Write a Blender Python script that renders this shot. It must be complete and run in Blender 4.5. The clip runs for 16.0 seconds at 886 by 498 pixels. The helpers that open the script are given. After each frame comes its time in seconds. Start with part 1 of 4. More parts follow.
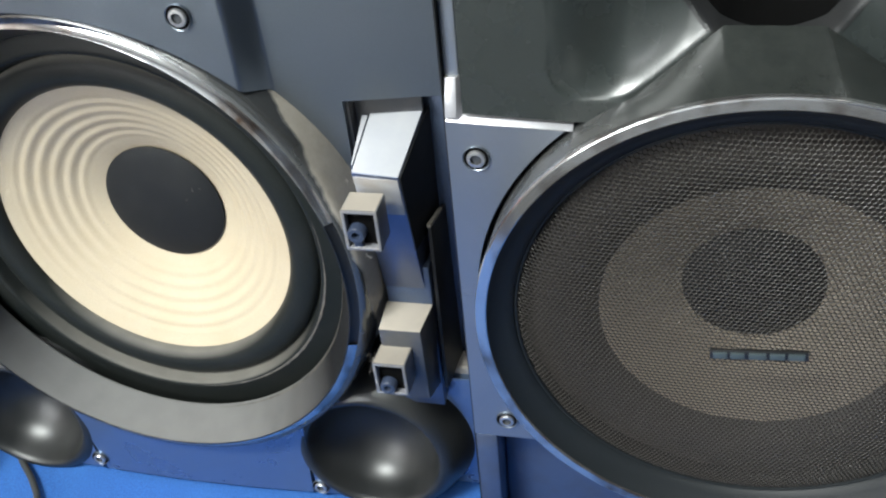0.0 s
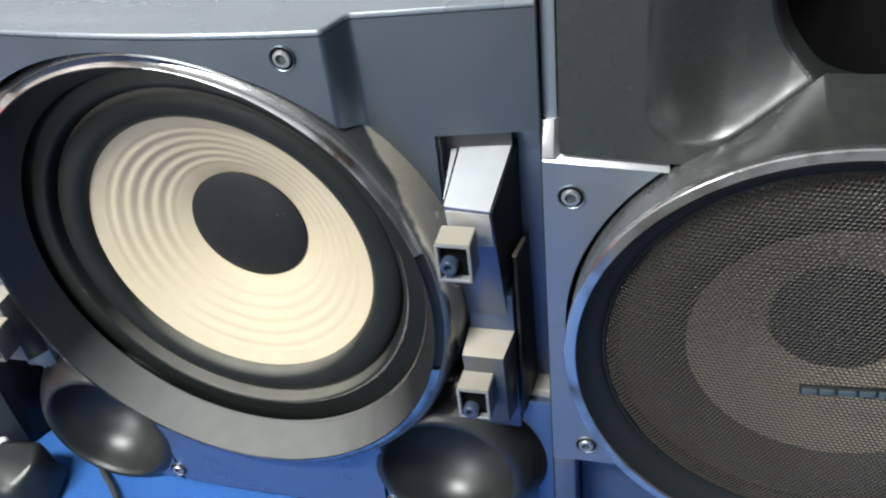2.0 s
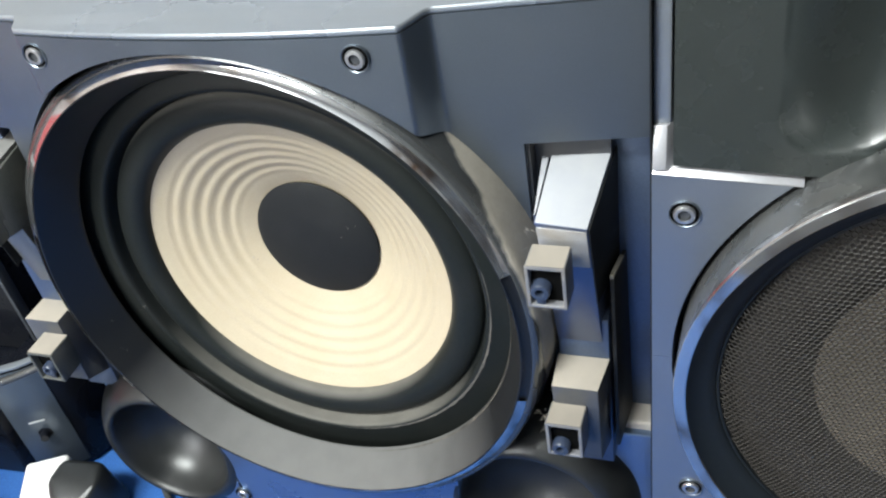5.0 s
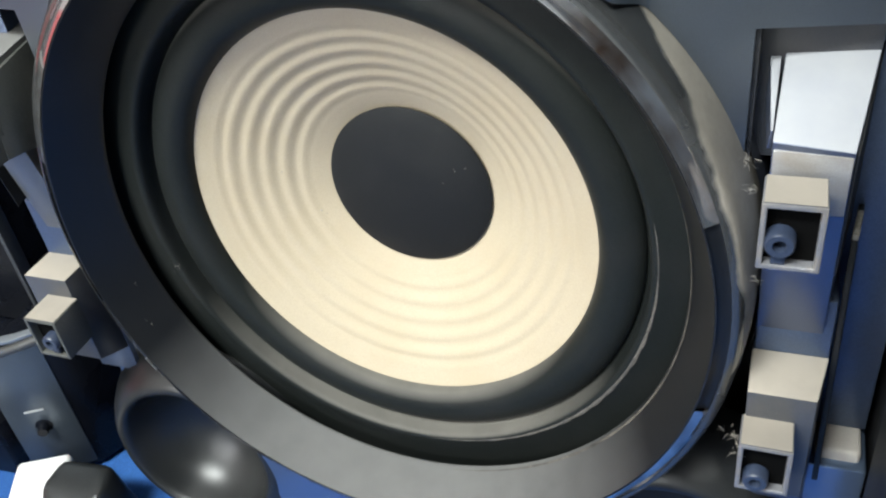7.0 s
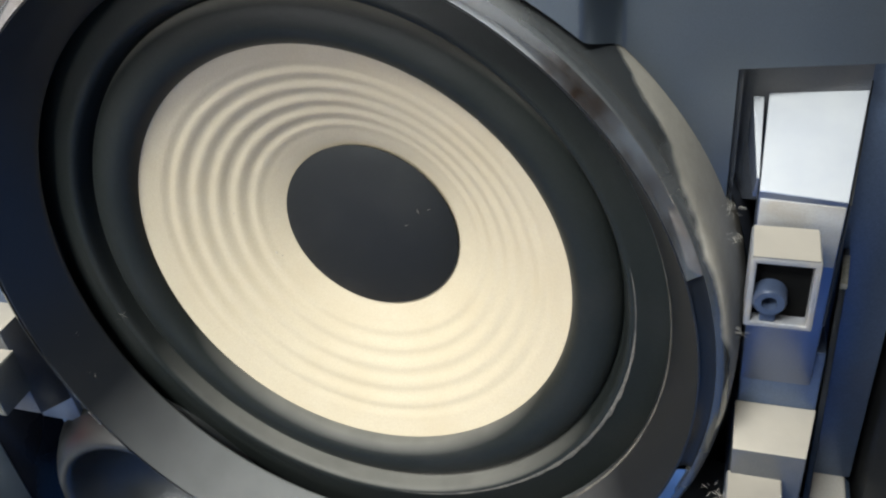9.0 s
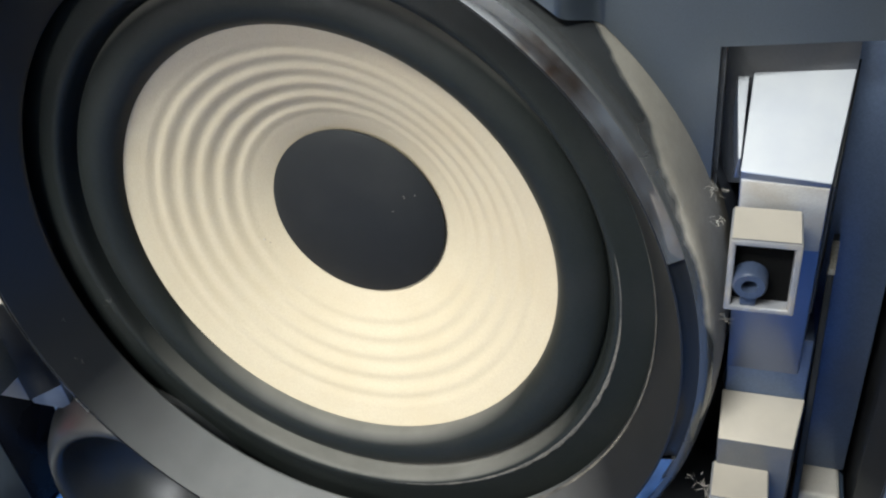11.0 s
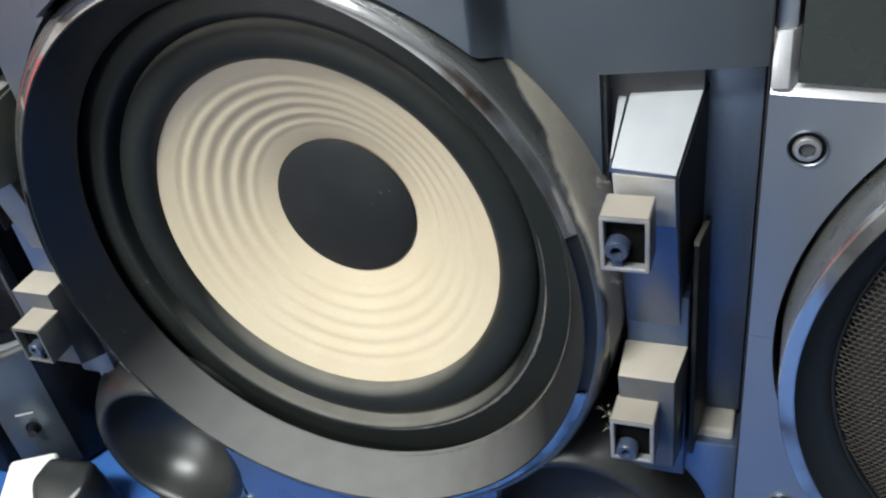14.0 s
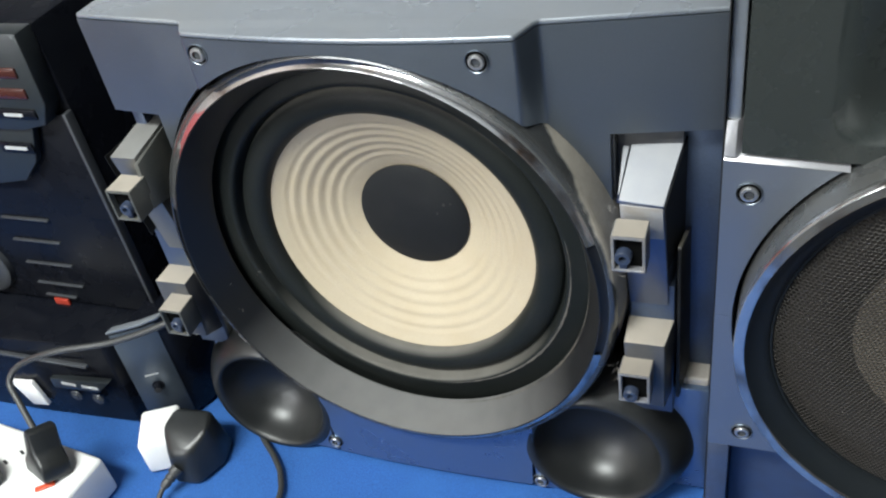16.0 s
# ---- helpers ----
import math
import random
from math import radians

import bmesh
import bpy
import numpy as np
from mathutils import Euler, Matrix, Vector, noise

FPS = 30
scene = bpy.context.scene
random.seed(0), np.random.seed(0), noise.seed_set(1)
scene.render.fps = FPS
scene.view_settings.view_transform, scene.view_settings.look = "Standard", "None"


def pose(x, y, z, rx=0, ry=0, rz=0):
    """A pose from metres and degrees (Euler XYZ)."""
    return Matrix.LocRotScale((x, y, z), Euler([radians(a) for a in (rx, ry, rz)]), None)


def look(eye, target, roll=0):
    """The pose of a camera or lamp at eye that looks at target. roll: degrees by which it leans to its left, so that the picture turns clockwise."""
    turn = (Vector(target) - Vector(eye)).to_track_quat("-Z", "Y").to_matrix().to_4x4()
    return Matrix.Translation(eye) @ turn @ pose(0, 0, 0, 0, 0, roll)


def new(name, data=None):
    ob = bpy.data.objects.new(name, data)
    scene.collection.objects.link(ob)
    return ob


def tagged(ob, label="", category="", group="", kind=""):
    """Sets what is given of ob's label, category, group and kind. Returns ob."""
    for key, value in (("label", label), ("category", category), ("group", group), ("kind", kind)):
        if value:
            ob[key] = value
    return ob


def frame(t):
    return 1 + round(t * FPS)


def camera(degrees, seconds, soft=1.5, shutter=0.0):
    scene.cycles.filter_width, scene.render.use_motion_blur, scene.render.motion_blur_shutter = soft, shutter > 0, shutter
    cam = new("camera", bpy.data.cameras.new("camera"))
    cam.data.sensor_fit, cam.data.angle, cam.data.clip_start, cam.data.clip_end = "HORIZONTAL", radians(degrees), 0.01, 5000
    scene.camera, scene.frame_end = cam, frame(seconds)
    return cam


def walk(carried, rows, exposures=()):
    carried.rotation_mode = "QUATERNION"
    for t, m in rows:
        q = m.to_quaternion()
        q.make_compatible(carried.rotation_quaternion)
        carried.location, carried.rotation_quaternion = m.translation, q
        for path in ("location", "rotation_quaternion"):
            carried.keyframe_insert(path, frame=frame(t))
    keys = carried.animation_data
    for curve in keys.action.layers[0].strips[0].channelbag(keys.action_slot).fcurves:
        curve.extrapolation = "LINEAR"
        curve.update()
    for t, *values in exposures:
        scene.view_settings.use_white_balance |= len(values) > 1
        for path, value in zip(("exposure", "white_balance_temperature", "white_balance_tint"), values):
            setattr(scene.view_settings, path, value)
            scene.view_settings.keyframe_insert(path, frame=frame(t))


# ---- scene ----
cam = camera(52.5, 16.0, 2.15)
PATH = [
    (0, (0.299, -0.364, 0.539), (-0.112, 1.148, -0.703), -6.3),
    (0.5, (0.293, -0.372, 0.55), (-0.15, 1.14, -0.681), -6.8),
    (1, (0.284, -0.372, 0.562), (-0.193, 1.129, -0.672), -7.3),
    (1.5, (0.275, -0.372, 0.562), (-0.182, 1.134, -0.672), -7.4),
    (2, (0.271, -0.366, 0.564), (-0.209, 1.123, -0.682), -7.5),
    (2.5, (0.261, -0.359, 0.56), (-0.226, 1.128, -0.685), -7.6),
    (3, (0.253, -0.358, 0.56), (-0.24, 1.133, -0.678), -7.8),
    (5.3, (0.244, -0.32, 0.538), (-0.384, 1.126, -0.693), -10.5),
    (5.5, (0.234, -0.316, 0.534), (-0.39, 1.145, -0.682), -9.8),
    (6, (0.213, -0.287, 0.51), (-0.452, 1.148, -0.714), -10.8),
    (6.5, (0.186, -0.273, 0.473), (-0.479, 1.173, -0.739), -9.6),
    (7, (0.157, -0.262, 0.442), (-0.5, 1.205, -0.748), -8.4),
    (7.5, (0.138, -0.253, 0.438), (-0.489, 1.23, -0.748), -8.3),
    (8, (0.135, -0.25, 0.435), (-0.476, 1.245, -0.745), -7.9),
    (8.5, (0.14, -0.245, 0.439), (-0.455, 1.26, -0.737), -7.3),
    (9, (0.147, -0.238, 0.439), (-0.43, 1.277, -0.734), -7.2),
    (11.5, (0.158, -0.233, 0.429), (-0.453, 1.266, -0.745), -7.7),
    (12, (0.159, -0.237, 0.428), (-0.447, 1.265, -0.746), -7.7),
    (12.5, (0.164, -0.238, 0.427), (-0.443, 1.253, -0.759), -8.2),
    (13, (0.186, -0.257, 0.446), (-0.434, 1.233, -0.736), -8.4),
    (13.5, (0.211, -0.279, 0.455), (-0.438, 1.2, -0.724), -8.9),
    (14, (0.214, -0.298, 0.473), (-0.45, 1.189, -0.688), -9.4),
    (14.5, (0.216, -0.322, 0.487), (-0.453, 1.157, -0.681), -9.6),
    (15, (0.228, -0.364, 0.537), (-0.435, 1.084, -0.673), -9.9),
    (15.5, (0.24, -0.388, 0.585), (-0.433, 1.032, -0.653), -10.4),
    (16, (0.233, -0.403, 0.591), (-0.429, 1.019, -0.65), -10.8),
]
EXPOSURES = [(0, 0.12), (3, 0.13), (5.5, 0.15), (8.5, -0.03), (12.5, -0.02), (14.5, -0.11), (15, -0.05), (15.5, -0.19), (16, -0.20)]
walk(cam, [(t, look(eye, target, roll)) for t, eye, target, roll in PATH], EXPOSURES)

# ---- world and light ----
world = bpy.data.worlds.new("world")
scene.world = world
world.use_nodes = True
world.node_tree.nodes["Background"].inputs[0].default_value = (0.55, 0.62, 0.7, 1)
world.node_tree.nodes["Background"].inputs[1].default_value = 0.1


def area_lamp(name, where, target, sx, sy, watts, colour):
    data = bpy.data.lights.new(name, "AREA")
    data.shape, data.size, data.size_y, data.energy, data.color = "RECTANGLE", sx, sy, watts, colour
    ob = new(name, data)
    ob.matrix_world = look(where, target)
    return ob


LAMP = (-0.30, -0.78, 1.5)
area_lamp("tube_light", (LAMP[0], LAMP[1], LAMP[2] - 0.06), (LAMP[0], LAMP[1], 0), 0.7, 0.22, 52, (0.95, 1.0, 0.975))
FILL_WINDOW = (-1.15, -0.35, 0.30, 1.20)         # x and z reach of the unseen window, added for fill light, in the wall behind the camera
# added fill lamp that lifts the shaded upper cone
area_lamp("fill_light", ((FILL_WINDOW[0] + FILL_WINDOW[1]) / 2, -1.695, (FILL_WINDOW[2] + FILL_WINDOW[3]) / 2), (-0.2, 0.0, 0.3), 0.76, 0.86, 27, (0.96, 0.98, 1.0))


# ---- materials ----
def material(name, colour, rough=0.5, metal=0.0, grain=0.0, grain_size=400.0, stain=0.0, stain_size=12.0,
             stain_colour=None, bump=0.0, bump_size=600.0, coat=0.0, rough_var=0.0, dust=0.0, dust_sheen_colour=(0.265, 0.248, 0.22), gloss=0.5):
    m = bpy.data.materials.new(name)
    m.use_nodes = True
    nt = m.node_tree
    n, l = nt.nodes, nt.links
    b = n["Principled BSDF"]
    b.inputs["Roughness"].default_value, b.inputs["Metallic"].default_value = rough, metal
    b.inputs["Coat Weight"].default_value, b.inputs["Coat Roughness"].default_value = coat, 0.12
    b.inputs["Specular IOR Level"].default_value = gloss
    tc = n.new("ShaderNodeTexCoord")

    def noise_node(size, detail=4.0):
        t = n.new("ShaderNodeTexNoise")
        t.inputs["Scale"].default_value, t.inputs["Detail"].default_value = size, detail
        l.new(tc.outputs["Object"], t.inputs["Vector"])
        return t

    def ramp(src, a, z, lo, hi):
        r = n.new("ShaderNodeMapRange")
        r.inputs[1].default_value, r.inputs[2].default_value, r.inputs[3].default_value, r.inputs[4].default_value = a, z, lo, hi
        l.new(src, r.inputs[0])
        return r.outputs[0]

    colour = (*colour, 1)
    out = None
    if grain > 0:
        g = noise_node(grain_size)
        mix = n.new("ShaderNodeMix")
        mix.data_type = "RGBA"
        mix.inputs["A"].default_value = tuple(c * (1 - grain) for c in colour[:3]) + (1,)
        mix.inputs["B"].default_value = tuple(min(1, c * (1 + grain)) for c in colour[:3]) + (1,)
        l.new(ramp(g.outputs[0], 0.3, 0.7, 0, 1), mix.inputs["Factor"])
        out = mix.outputs["Result"]
    if stain > 0:
        g = noise_node(stain_size, 7.0)
        mix = n.new("ShaderNodeMix")
        mix.data_type = "RGBA"
        if out:
            l.new(out, mix.inputs["A"])
        else:
            mix.inputs["A"].default_value = colour
        mix.inputs["B"].default_value = (*(stain_colour or [c * 0.5 for c in colour[:3]]), 1)
        l.new(ramp(g.outputs[0], 0.48, 0.72, 0, stain), mix.inputs["Factor"])
        out = mix.outputs["Result"]
        if rough_var:
            l.new(ramp(g.outputs[0], 0.4, 0.75, rough, min(1, rough + rough_var)), b.inputs["Roughness"])
    # recolours upward faces: settled dust, and painted sheen on funnel and rubber
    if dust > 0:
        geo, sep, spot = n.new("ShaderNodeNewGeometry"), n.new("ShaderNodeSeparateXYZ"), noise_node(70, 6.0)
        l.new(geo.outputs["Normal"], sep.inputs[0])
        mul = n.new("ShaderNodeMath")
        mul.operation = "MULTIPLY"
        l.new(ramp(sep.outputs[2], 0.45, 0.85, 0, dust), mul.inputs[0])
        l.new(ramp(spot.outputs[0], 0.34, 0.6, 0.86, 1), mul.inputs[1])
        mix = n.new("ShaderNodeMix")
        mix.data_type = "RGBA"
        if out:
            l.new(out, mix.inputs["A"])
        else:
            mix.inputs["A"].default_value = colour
        mix.inputs["B"].default_value = (*dust_sheen_colour, 1)
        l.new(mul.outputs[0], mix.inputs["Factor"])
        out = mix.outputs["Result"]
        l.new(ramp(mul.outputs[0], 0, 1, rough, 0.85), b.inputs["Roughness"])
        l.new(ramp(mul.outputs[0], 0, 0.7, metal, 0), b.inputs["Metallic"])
    if out:
        l.new(out, b.inputs["Base Color"])
    else:
        b.inputs["Base Color"].default_value = colour
    if bump > 0:
        g = noise_node(bump_size, 5.0)
        k = n.new("ShaderNodeBump")
        k.inputs["Strength"].default_value, k.inputs["Distance"].default_value = bump, 0.0006
        l.new(g.outputs[0], k.inputs["Height"])
        l.new(k.outputs[0], b.inputs["Normal"])
    return m


def glow(name, colour, strength):
    m = bpy.data.materials.new(name)
    m.use_nodes = True
    b = m.node_tree.nodes["Principled BSDF"]
    b.inputs["Base Color"].default_value = (*colour, 1)
    b.inputs["Emission Color"].default_value = (*colour, 1)
    b.inputs["Emission Strength"].default_value = strength
    return m


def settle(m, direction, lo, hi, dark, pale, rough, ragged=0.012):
    """Lets a second colour (settled dust on one bezel, a darker tone on the other) take over past a line across the
    thing.
    """
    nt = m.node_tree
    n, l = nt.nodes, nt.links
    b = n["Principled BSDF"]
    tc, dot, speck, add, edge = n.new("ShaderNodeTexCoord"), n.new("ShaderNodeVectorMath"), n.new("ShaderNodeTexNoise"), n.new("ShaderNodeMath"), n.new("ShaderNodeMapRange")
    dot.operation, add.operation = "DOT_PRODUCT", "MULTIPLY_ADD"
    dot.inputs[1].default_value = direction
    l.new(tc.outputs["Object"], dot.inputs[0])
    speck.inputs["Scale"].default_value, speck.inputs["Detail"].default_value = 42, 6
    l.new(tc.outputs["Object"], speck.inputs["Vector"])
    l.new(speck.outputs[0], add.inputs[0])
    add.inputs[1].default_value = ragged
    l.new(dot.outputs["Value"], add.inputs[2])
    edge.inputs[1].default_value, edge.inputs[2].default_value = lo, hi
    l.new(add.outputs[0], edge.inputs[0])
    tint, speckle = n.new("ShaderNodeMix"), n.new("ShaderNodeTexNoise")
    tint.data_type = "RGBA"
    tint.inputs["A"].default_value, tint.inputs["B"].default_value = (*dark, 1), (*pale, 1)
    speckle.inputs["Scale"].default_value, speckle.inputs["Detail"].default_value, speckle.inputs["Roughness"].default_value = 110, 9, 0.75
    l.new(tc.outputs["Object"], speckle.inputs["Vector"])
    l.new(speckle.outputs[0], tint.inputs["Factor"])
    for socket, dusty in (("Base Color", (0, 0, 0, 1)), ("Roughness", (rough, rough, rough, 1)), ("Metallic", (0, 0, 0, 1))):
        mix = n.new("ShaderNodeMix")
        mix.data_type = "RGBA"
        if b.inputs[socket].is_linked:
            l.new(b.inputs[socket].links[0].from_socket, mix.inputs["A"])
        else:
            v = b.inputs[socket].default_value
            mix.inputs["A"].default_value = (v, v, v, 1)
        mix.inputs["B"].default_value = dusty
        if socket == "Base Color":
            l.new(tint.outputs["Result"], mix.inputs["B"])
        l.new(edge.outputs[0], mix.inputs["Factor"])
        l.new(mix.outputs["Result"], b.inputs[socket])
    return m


M_PANEL = material("gunmetal_paint", (0.174, 0.200, 0.229), 0.34, 0.88, 0.05, 2500, 0.12, 18, (0.25, 0.24, 0.235), 0.0, 2600, rough_var=0.1)
# gunmetal tinted blue: the cloth's reflection is put into the colour
M_LOWER = material("blue_reflection_gunmetal", (0.18, 0.25, 0.37), 0.27, 0.85, 0.05, 2500, 0.15, 22, (0.2, 0.22, 0.26), 0.0, 2600, rough_var=0.12)
M_PANEL_R = material("hazy_gunmetal_paint", (0.24, 0.270, 0.315), 0.34, 0.82, 0.05, 2500, 0.2, 18, (0.3, 0.295, 0.285), 0.0, 2600, rough_var=0.1)
M_TOP = material("silver_grey_plastic", (0.25, 0.275, 0.305), 0.26, 0.5, 0.05, 2500, 0.3, 11, (0.28, 0.275, 0.26), 0.0, 2600, rough_var=0.2)
M_BLACK = material("matt_black_plastic", (0.010, 0.0105, 0.011), 0.36, 0, 0.15, 900, 0.2, 20, (0.026, 0.024, 0.022), 0.1, 1500, rough_var=0.15)
M_PIANO = material("gloss_black_panel", (0.024, 0.0285, 0.027), 0.25, 0, 0.06, 900, 0.12, 60, (0.032, 0.036, 0.033), rough_var=0.06)
# ring colour blends to near black towards the upper right and the bridge
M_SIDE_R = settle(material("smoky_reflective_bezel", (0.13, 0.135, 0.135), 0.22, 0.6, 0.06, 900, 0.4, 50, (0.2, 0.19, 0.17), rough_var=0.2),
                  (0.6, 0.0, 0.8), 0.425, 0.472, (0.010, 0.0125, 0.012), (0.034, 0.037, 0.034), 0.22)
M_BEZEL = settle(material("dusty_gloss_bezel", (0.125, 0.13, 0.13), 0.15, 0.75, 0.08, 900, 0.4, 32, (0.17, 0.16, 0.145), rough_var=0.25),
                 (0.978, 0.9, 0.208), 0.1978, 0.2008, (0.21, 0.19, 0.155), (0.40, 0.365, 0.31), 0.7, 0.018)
M_PORT = material("gloss_black_port", (0.0108, 0.0118, 0.012), 0.32, 0, 0.15, 900, 0.25, 20, (0.024, 0.023, 0.021), 0.06, 1500, rough_var=0.2)
M_DUSTEDGE = material("dusty_edge", (0.085, 0.077, 0.064), 0.6, 0, 0.4, 700, 0.95, 60, (0.02, 0.019, 0.018))
M_CHIP = material("scuffed_edge", (0.30, 0.27, 0.22), 0.6, 0, 0.3, 900, 0.5, 90, (0.09, 0.085, 0.075))
# lamp sheen along the funnel bottom is put into its up-facing colour
M_FUNNEL = material("satin_black_bezel", (0.0075, 0.0082, 0.0092), 0.33, 0, 0.1, 900, 0.3, 30, (0.014, 0.014, 0.014), 0.06, 1800, dust=0.75, dust_sheen_colour=(0.15, 0.149, 0.144), gloss=0.36)
# up-facing rubber: dust tone plus lamp highlight put into the colour
M_RUBBER = material("black_rubber", (0.0108, 0.0127, 0.0118), 0.45, 0, 0.1, 700, 0.3, 24, (0.022, 0.0215, 0.020), 0.12, 900, gloss=0.14, dust=0.75, dust_sheen_colour=(0.16, 0.152, 0.134))
# brown patches: tarnish, and room reflections painted into the chrome
M_CHROME = material("tarnish_and_reflection_chrome", (0.58, 0.585, 0.585), 0.08, 0.92, 0.03, 500, 1.0, 42, (0.12, 0.07, 0.042), rough_var=0.1)
M_STEEL = material("screw_steel", (0.5, 0.5, 0.5), 0.34, 0.9, 0.1, 1500)
M_CONE = material("cream_paper_cone", (0.415, 0.350, 0.248), 0.66, 0, 0.05, 1200, 0.4, 26, (0.39, 0.315, 0.205), 0.3, 1500)
M_CAP = material("dark_felt_cap", (0.0065, 0.0075, 0.0085), 0.7, 0, 0.2, 1800, 0.25, 40, (0.022, 0.023, 0.022), 0.3, 2000, gloss=0.25)
M_BRACKET = material("beige_plastic", (0.40, 0.37, 0.33), 0.45, 0, 0.05, 900, 0.35, 60, (0.36, 0.29, 0.22), 0.12, 1200)
M_DUSTY = material("dusty_grey_plastic", (0.075, 0.078, 0.085), 0.32, 0.3, 0.08, 1500, 0.3, 60, (0.14, 0.125, 0.105), 0.1, 1500, dust=0.95, dust_sheen_colour=(0.315, 0.28, 0.232))
M_CLIP = material("grey_clip_plastic", (0.33, 0.322, 0.312), 0.4, 0.2, 0.08, 1500, 0.5, 90, (0.26, 0.225, 0.18), 0.1, 1500)
M_SHELL = material("grey_bracket_plastic", (0.165, 0.167, 0.178), 0.4, 0.2, 0.08, 1500, 0.6, 120, (0.24, 0.21, 0.17), 0.1, 1500)
M_SIDE = material("navy_recess_plastic", (0.10, 0.132, 0.20), 0.36, 0.72, 0.1, 1500, 0.35, 40, (0.10, 0.095, 0.09), 0.08, 1500, rough_var=0.15)
# upward faces of the mounts take their own colour and roughness
M_TOWER = material("pale_topped_paint", (0.145, 0.172, 0.245), 0.34, 0.85, 0.04, 2000, 0.15, 40, (0.15, 0.14, 0.13), 0.05, 2000, dust=0.95, dust_sheen_colour=(0.345, 0.352, 0.365))
M_TOWER_L = material("grey_topped_paint", (0.2, 0.2, 0.195), 0.33, 0.75, 0.06, 2000, 0.35, 50, (0.15, 0.14, 0.12), 0.06, 2000, dust=0.5, dust_sheen_colour=(0.17, 0.167, 0.155))
M_FLANK = material("dusty_olive_plastic", (0.055, 0.057, 0.052), 0.5, 0, 0.15, 900, 0.5, 60, (0.10, 0.095, 0.083), 0.1, 1500)
M_DARKSIDE = material("dark_recess_plastic", (0.036, 0.039, 0.046), 0.4, 0, 0.1, 900, 0.4, 35, (0.10, 0.092, 0.08), 0.1, 1500)
M_MESH = material("black_steel_mesh", (0.034, 0.0305, 0.027), 0.42, 0.15, 0.1, 600, gloss=0.5)
M_FUNNEL_R = material("dark_funnel_plastic", (0.010, 0.0125, 0.014), 0.5, 0, 0.1, 900, 0.2, 30, (0.016, 0.017, 0.017), 0.06, 1800, gloss=0.25)
M_CONE_R = material("grey_cream_cone", (0.218, 0.183, 0.138), 0.65, 0, 0.05, 900, 0.2, 20)
M_BLUE = material("blue_cloth", (0.016, 0.09, 0.31), 0.85, 0, 0.28, 900, 0.5, 22, (0.022, 0.115, 0.35), 0.8, 1100)
M_WHITE = material("white_plastic", (0.75, 0.75, 0.73), 0.35, 0, 0.02, 600, 0.15, 25, (0.6, 0.57, 0.5), 0.04, 900)
M_PLUG = material("black_plug", (0.0135, 0.015, 0.0155), 0.36, 0, 0.15, 800, 0.2, 40, (0.05, 0.05, 0.048), 0.15, 1300)
M_CABLE = material("grey_cable", (0.035, 0.036, 0.036), 0.45, 0, 0.1, 500)
M_NAVY = material("deck_gloss", (0.0045, 0.0053, 0.008), 0.22, 0, 0, 1, 0.15, 30, (0.015, 0.016, 0.018), rough_var=0.2, gloss=0.15)
M_CHEEK = material("blue_grey_satin", (0.065, 0.08, 0.098), 0.3, 0.4, 0.05, 1500, 0.2, 25)
M_LINE = material("dull_grey_line", (0.055, 0.059, 0.065), 0.4, 0.3, 0.05, 900)
M_DECKGREY = material("deck_grey", (0.018, 0.022, 0.024), 0.36, 0.1, 0.06, 1500, 0.15, 25)
M_SILVER = material("silver_trim", (0.44, 0.44, 0.455), 0.36, 0.6, 0.05, 900)
M_SWITCH = material("red_switch", (0.5, 0.06, 0.02), 0.35, 0, 0.1, 300)
M_RED = material("red_button", (0.045, 0.012, 0.008), 0.25, 0, 0.1, 300)
M_LABEL = material("label_ink", (0.4, 0.41, 0.41), 0.5)
M_LOGO = material("badge_silver", (0.06, 0.078, 0.08), 0.3, 0.2)
M_WALL = material("white_wall_paint", (0.8, 0.8, 0.78), 0.8, 0, 0.03, 60, 0.1, 2, None, 0.2, 200)
M_WALL_RED = material("red_wall_paint", (0.74, 0.065, 0.07), 0.7, 0, 0.05, 60, 0.1, 2, None, 0.2, 200)
M_WALL_BEIGE = material("beige_wall_paint", (0.47, 0.40, 0.37), 0.7, 0, 0.05, 60, 0.6, 3.5, (0.2, 0.12, 0.07), 0.2, 200)
M_WALL_BROWN = material("brown_grey_paint", (0.24, 0.195, 0.18), 0.7, 0, 0.08, 40, 0.3, 3, None, 0.2, 200)
M_WALL_DARK = material("grey_wall_paint", (0.48, 0.5, 0.52), 0.6, 0, 0.1, 40, 0.3, 3, None, 0.2, 200)
M_WALL_SLATE = material("slate_blue_paint", (0.04, 0.065, 0.11), 0.6, 0, 0.1, 40, 0.3, 3, None, 0.2, 200)
M_WOOD = material("dark_table_wood", (0.12, 0.07, 0.04), 0.45, 0, 0.2, 30, 0.3, 6)
M_FLOOR = material("floor_tiles", (0.07, 0.066, 0.062), 0.5, 0, 0.1, 20, 0.3, 3)
M_TUBE = glow("lit_tube", (1.0, 0.98, 0.93), 6.0)
M_GLASS = material("window_glass", (0.9, 0.95, 0.95), 0.02)
M_GLASS.node_tree.nodes["Principled BSDF"].inputs["Transmission Weight"].default_value = 1.0
M_LED = glow("red_indicator", (0.30, 0.03, 0.015), 0.04)
M_VOID = material("shade_and_horn_black", (0.0022, 0.0022, 0.0022), 0.8, 0, 0.1, 500, gloss=0.05)
M_RUBBER_R = material("dusty_grey_rubber", (0.032, 0.0285, 0.0255), 0.6, 0, 0.1, 700, 0.3, 24, gloss=0.3)
M_PIN = material("slate_plastic_pin", (0.026, 0.036, 0.062), 0.35, 0, 0.1, 900)
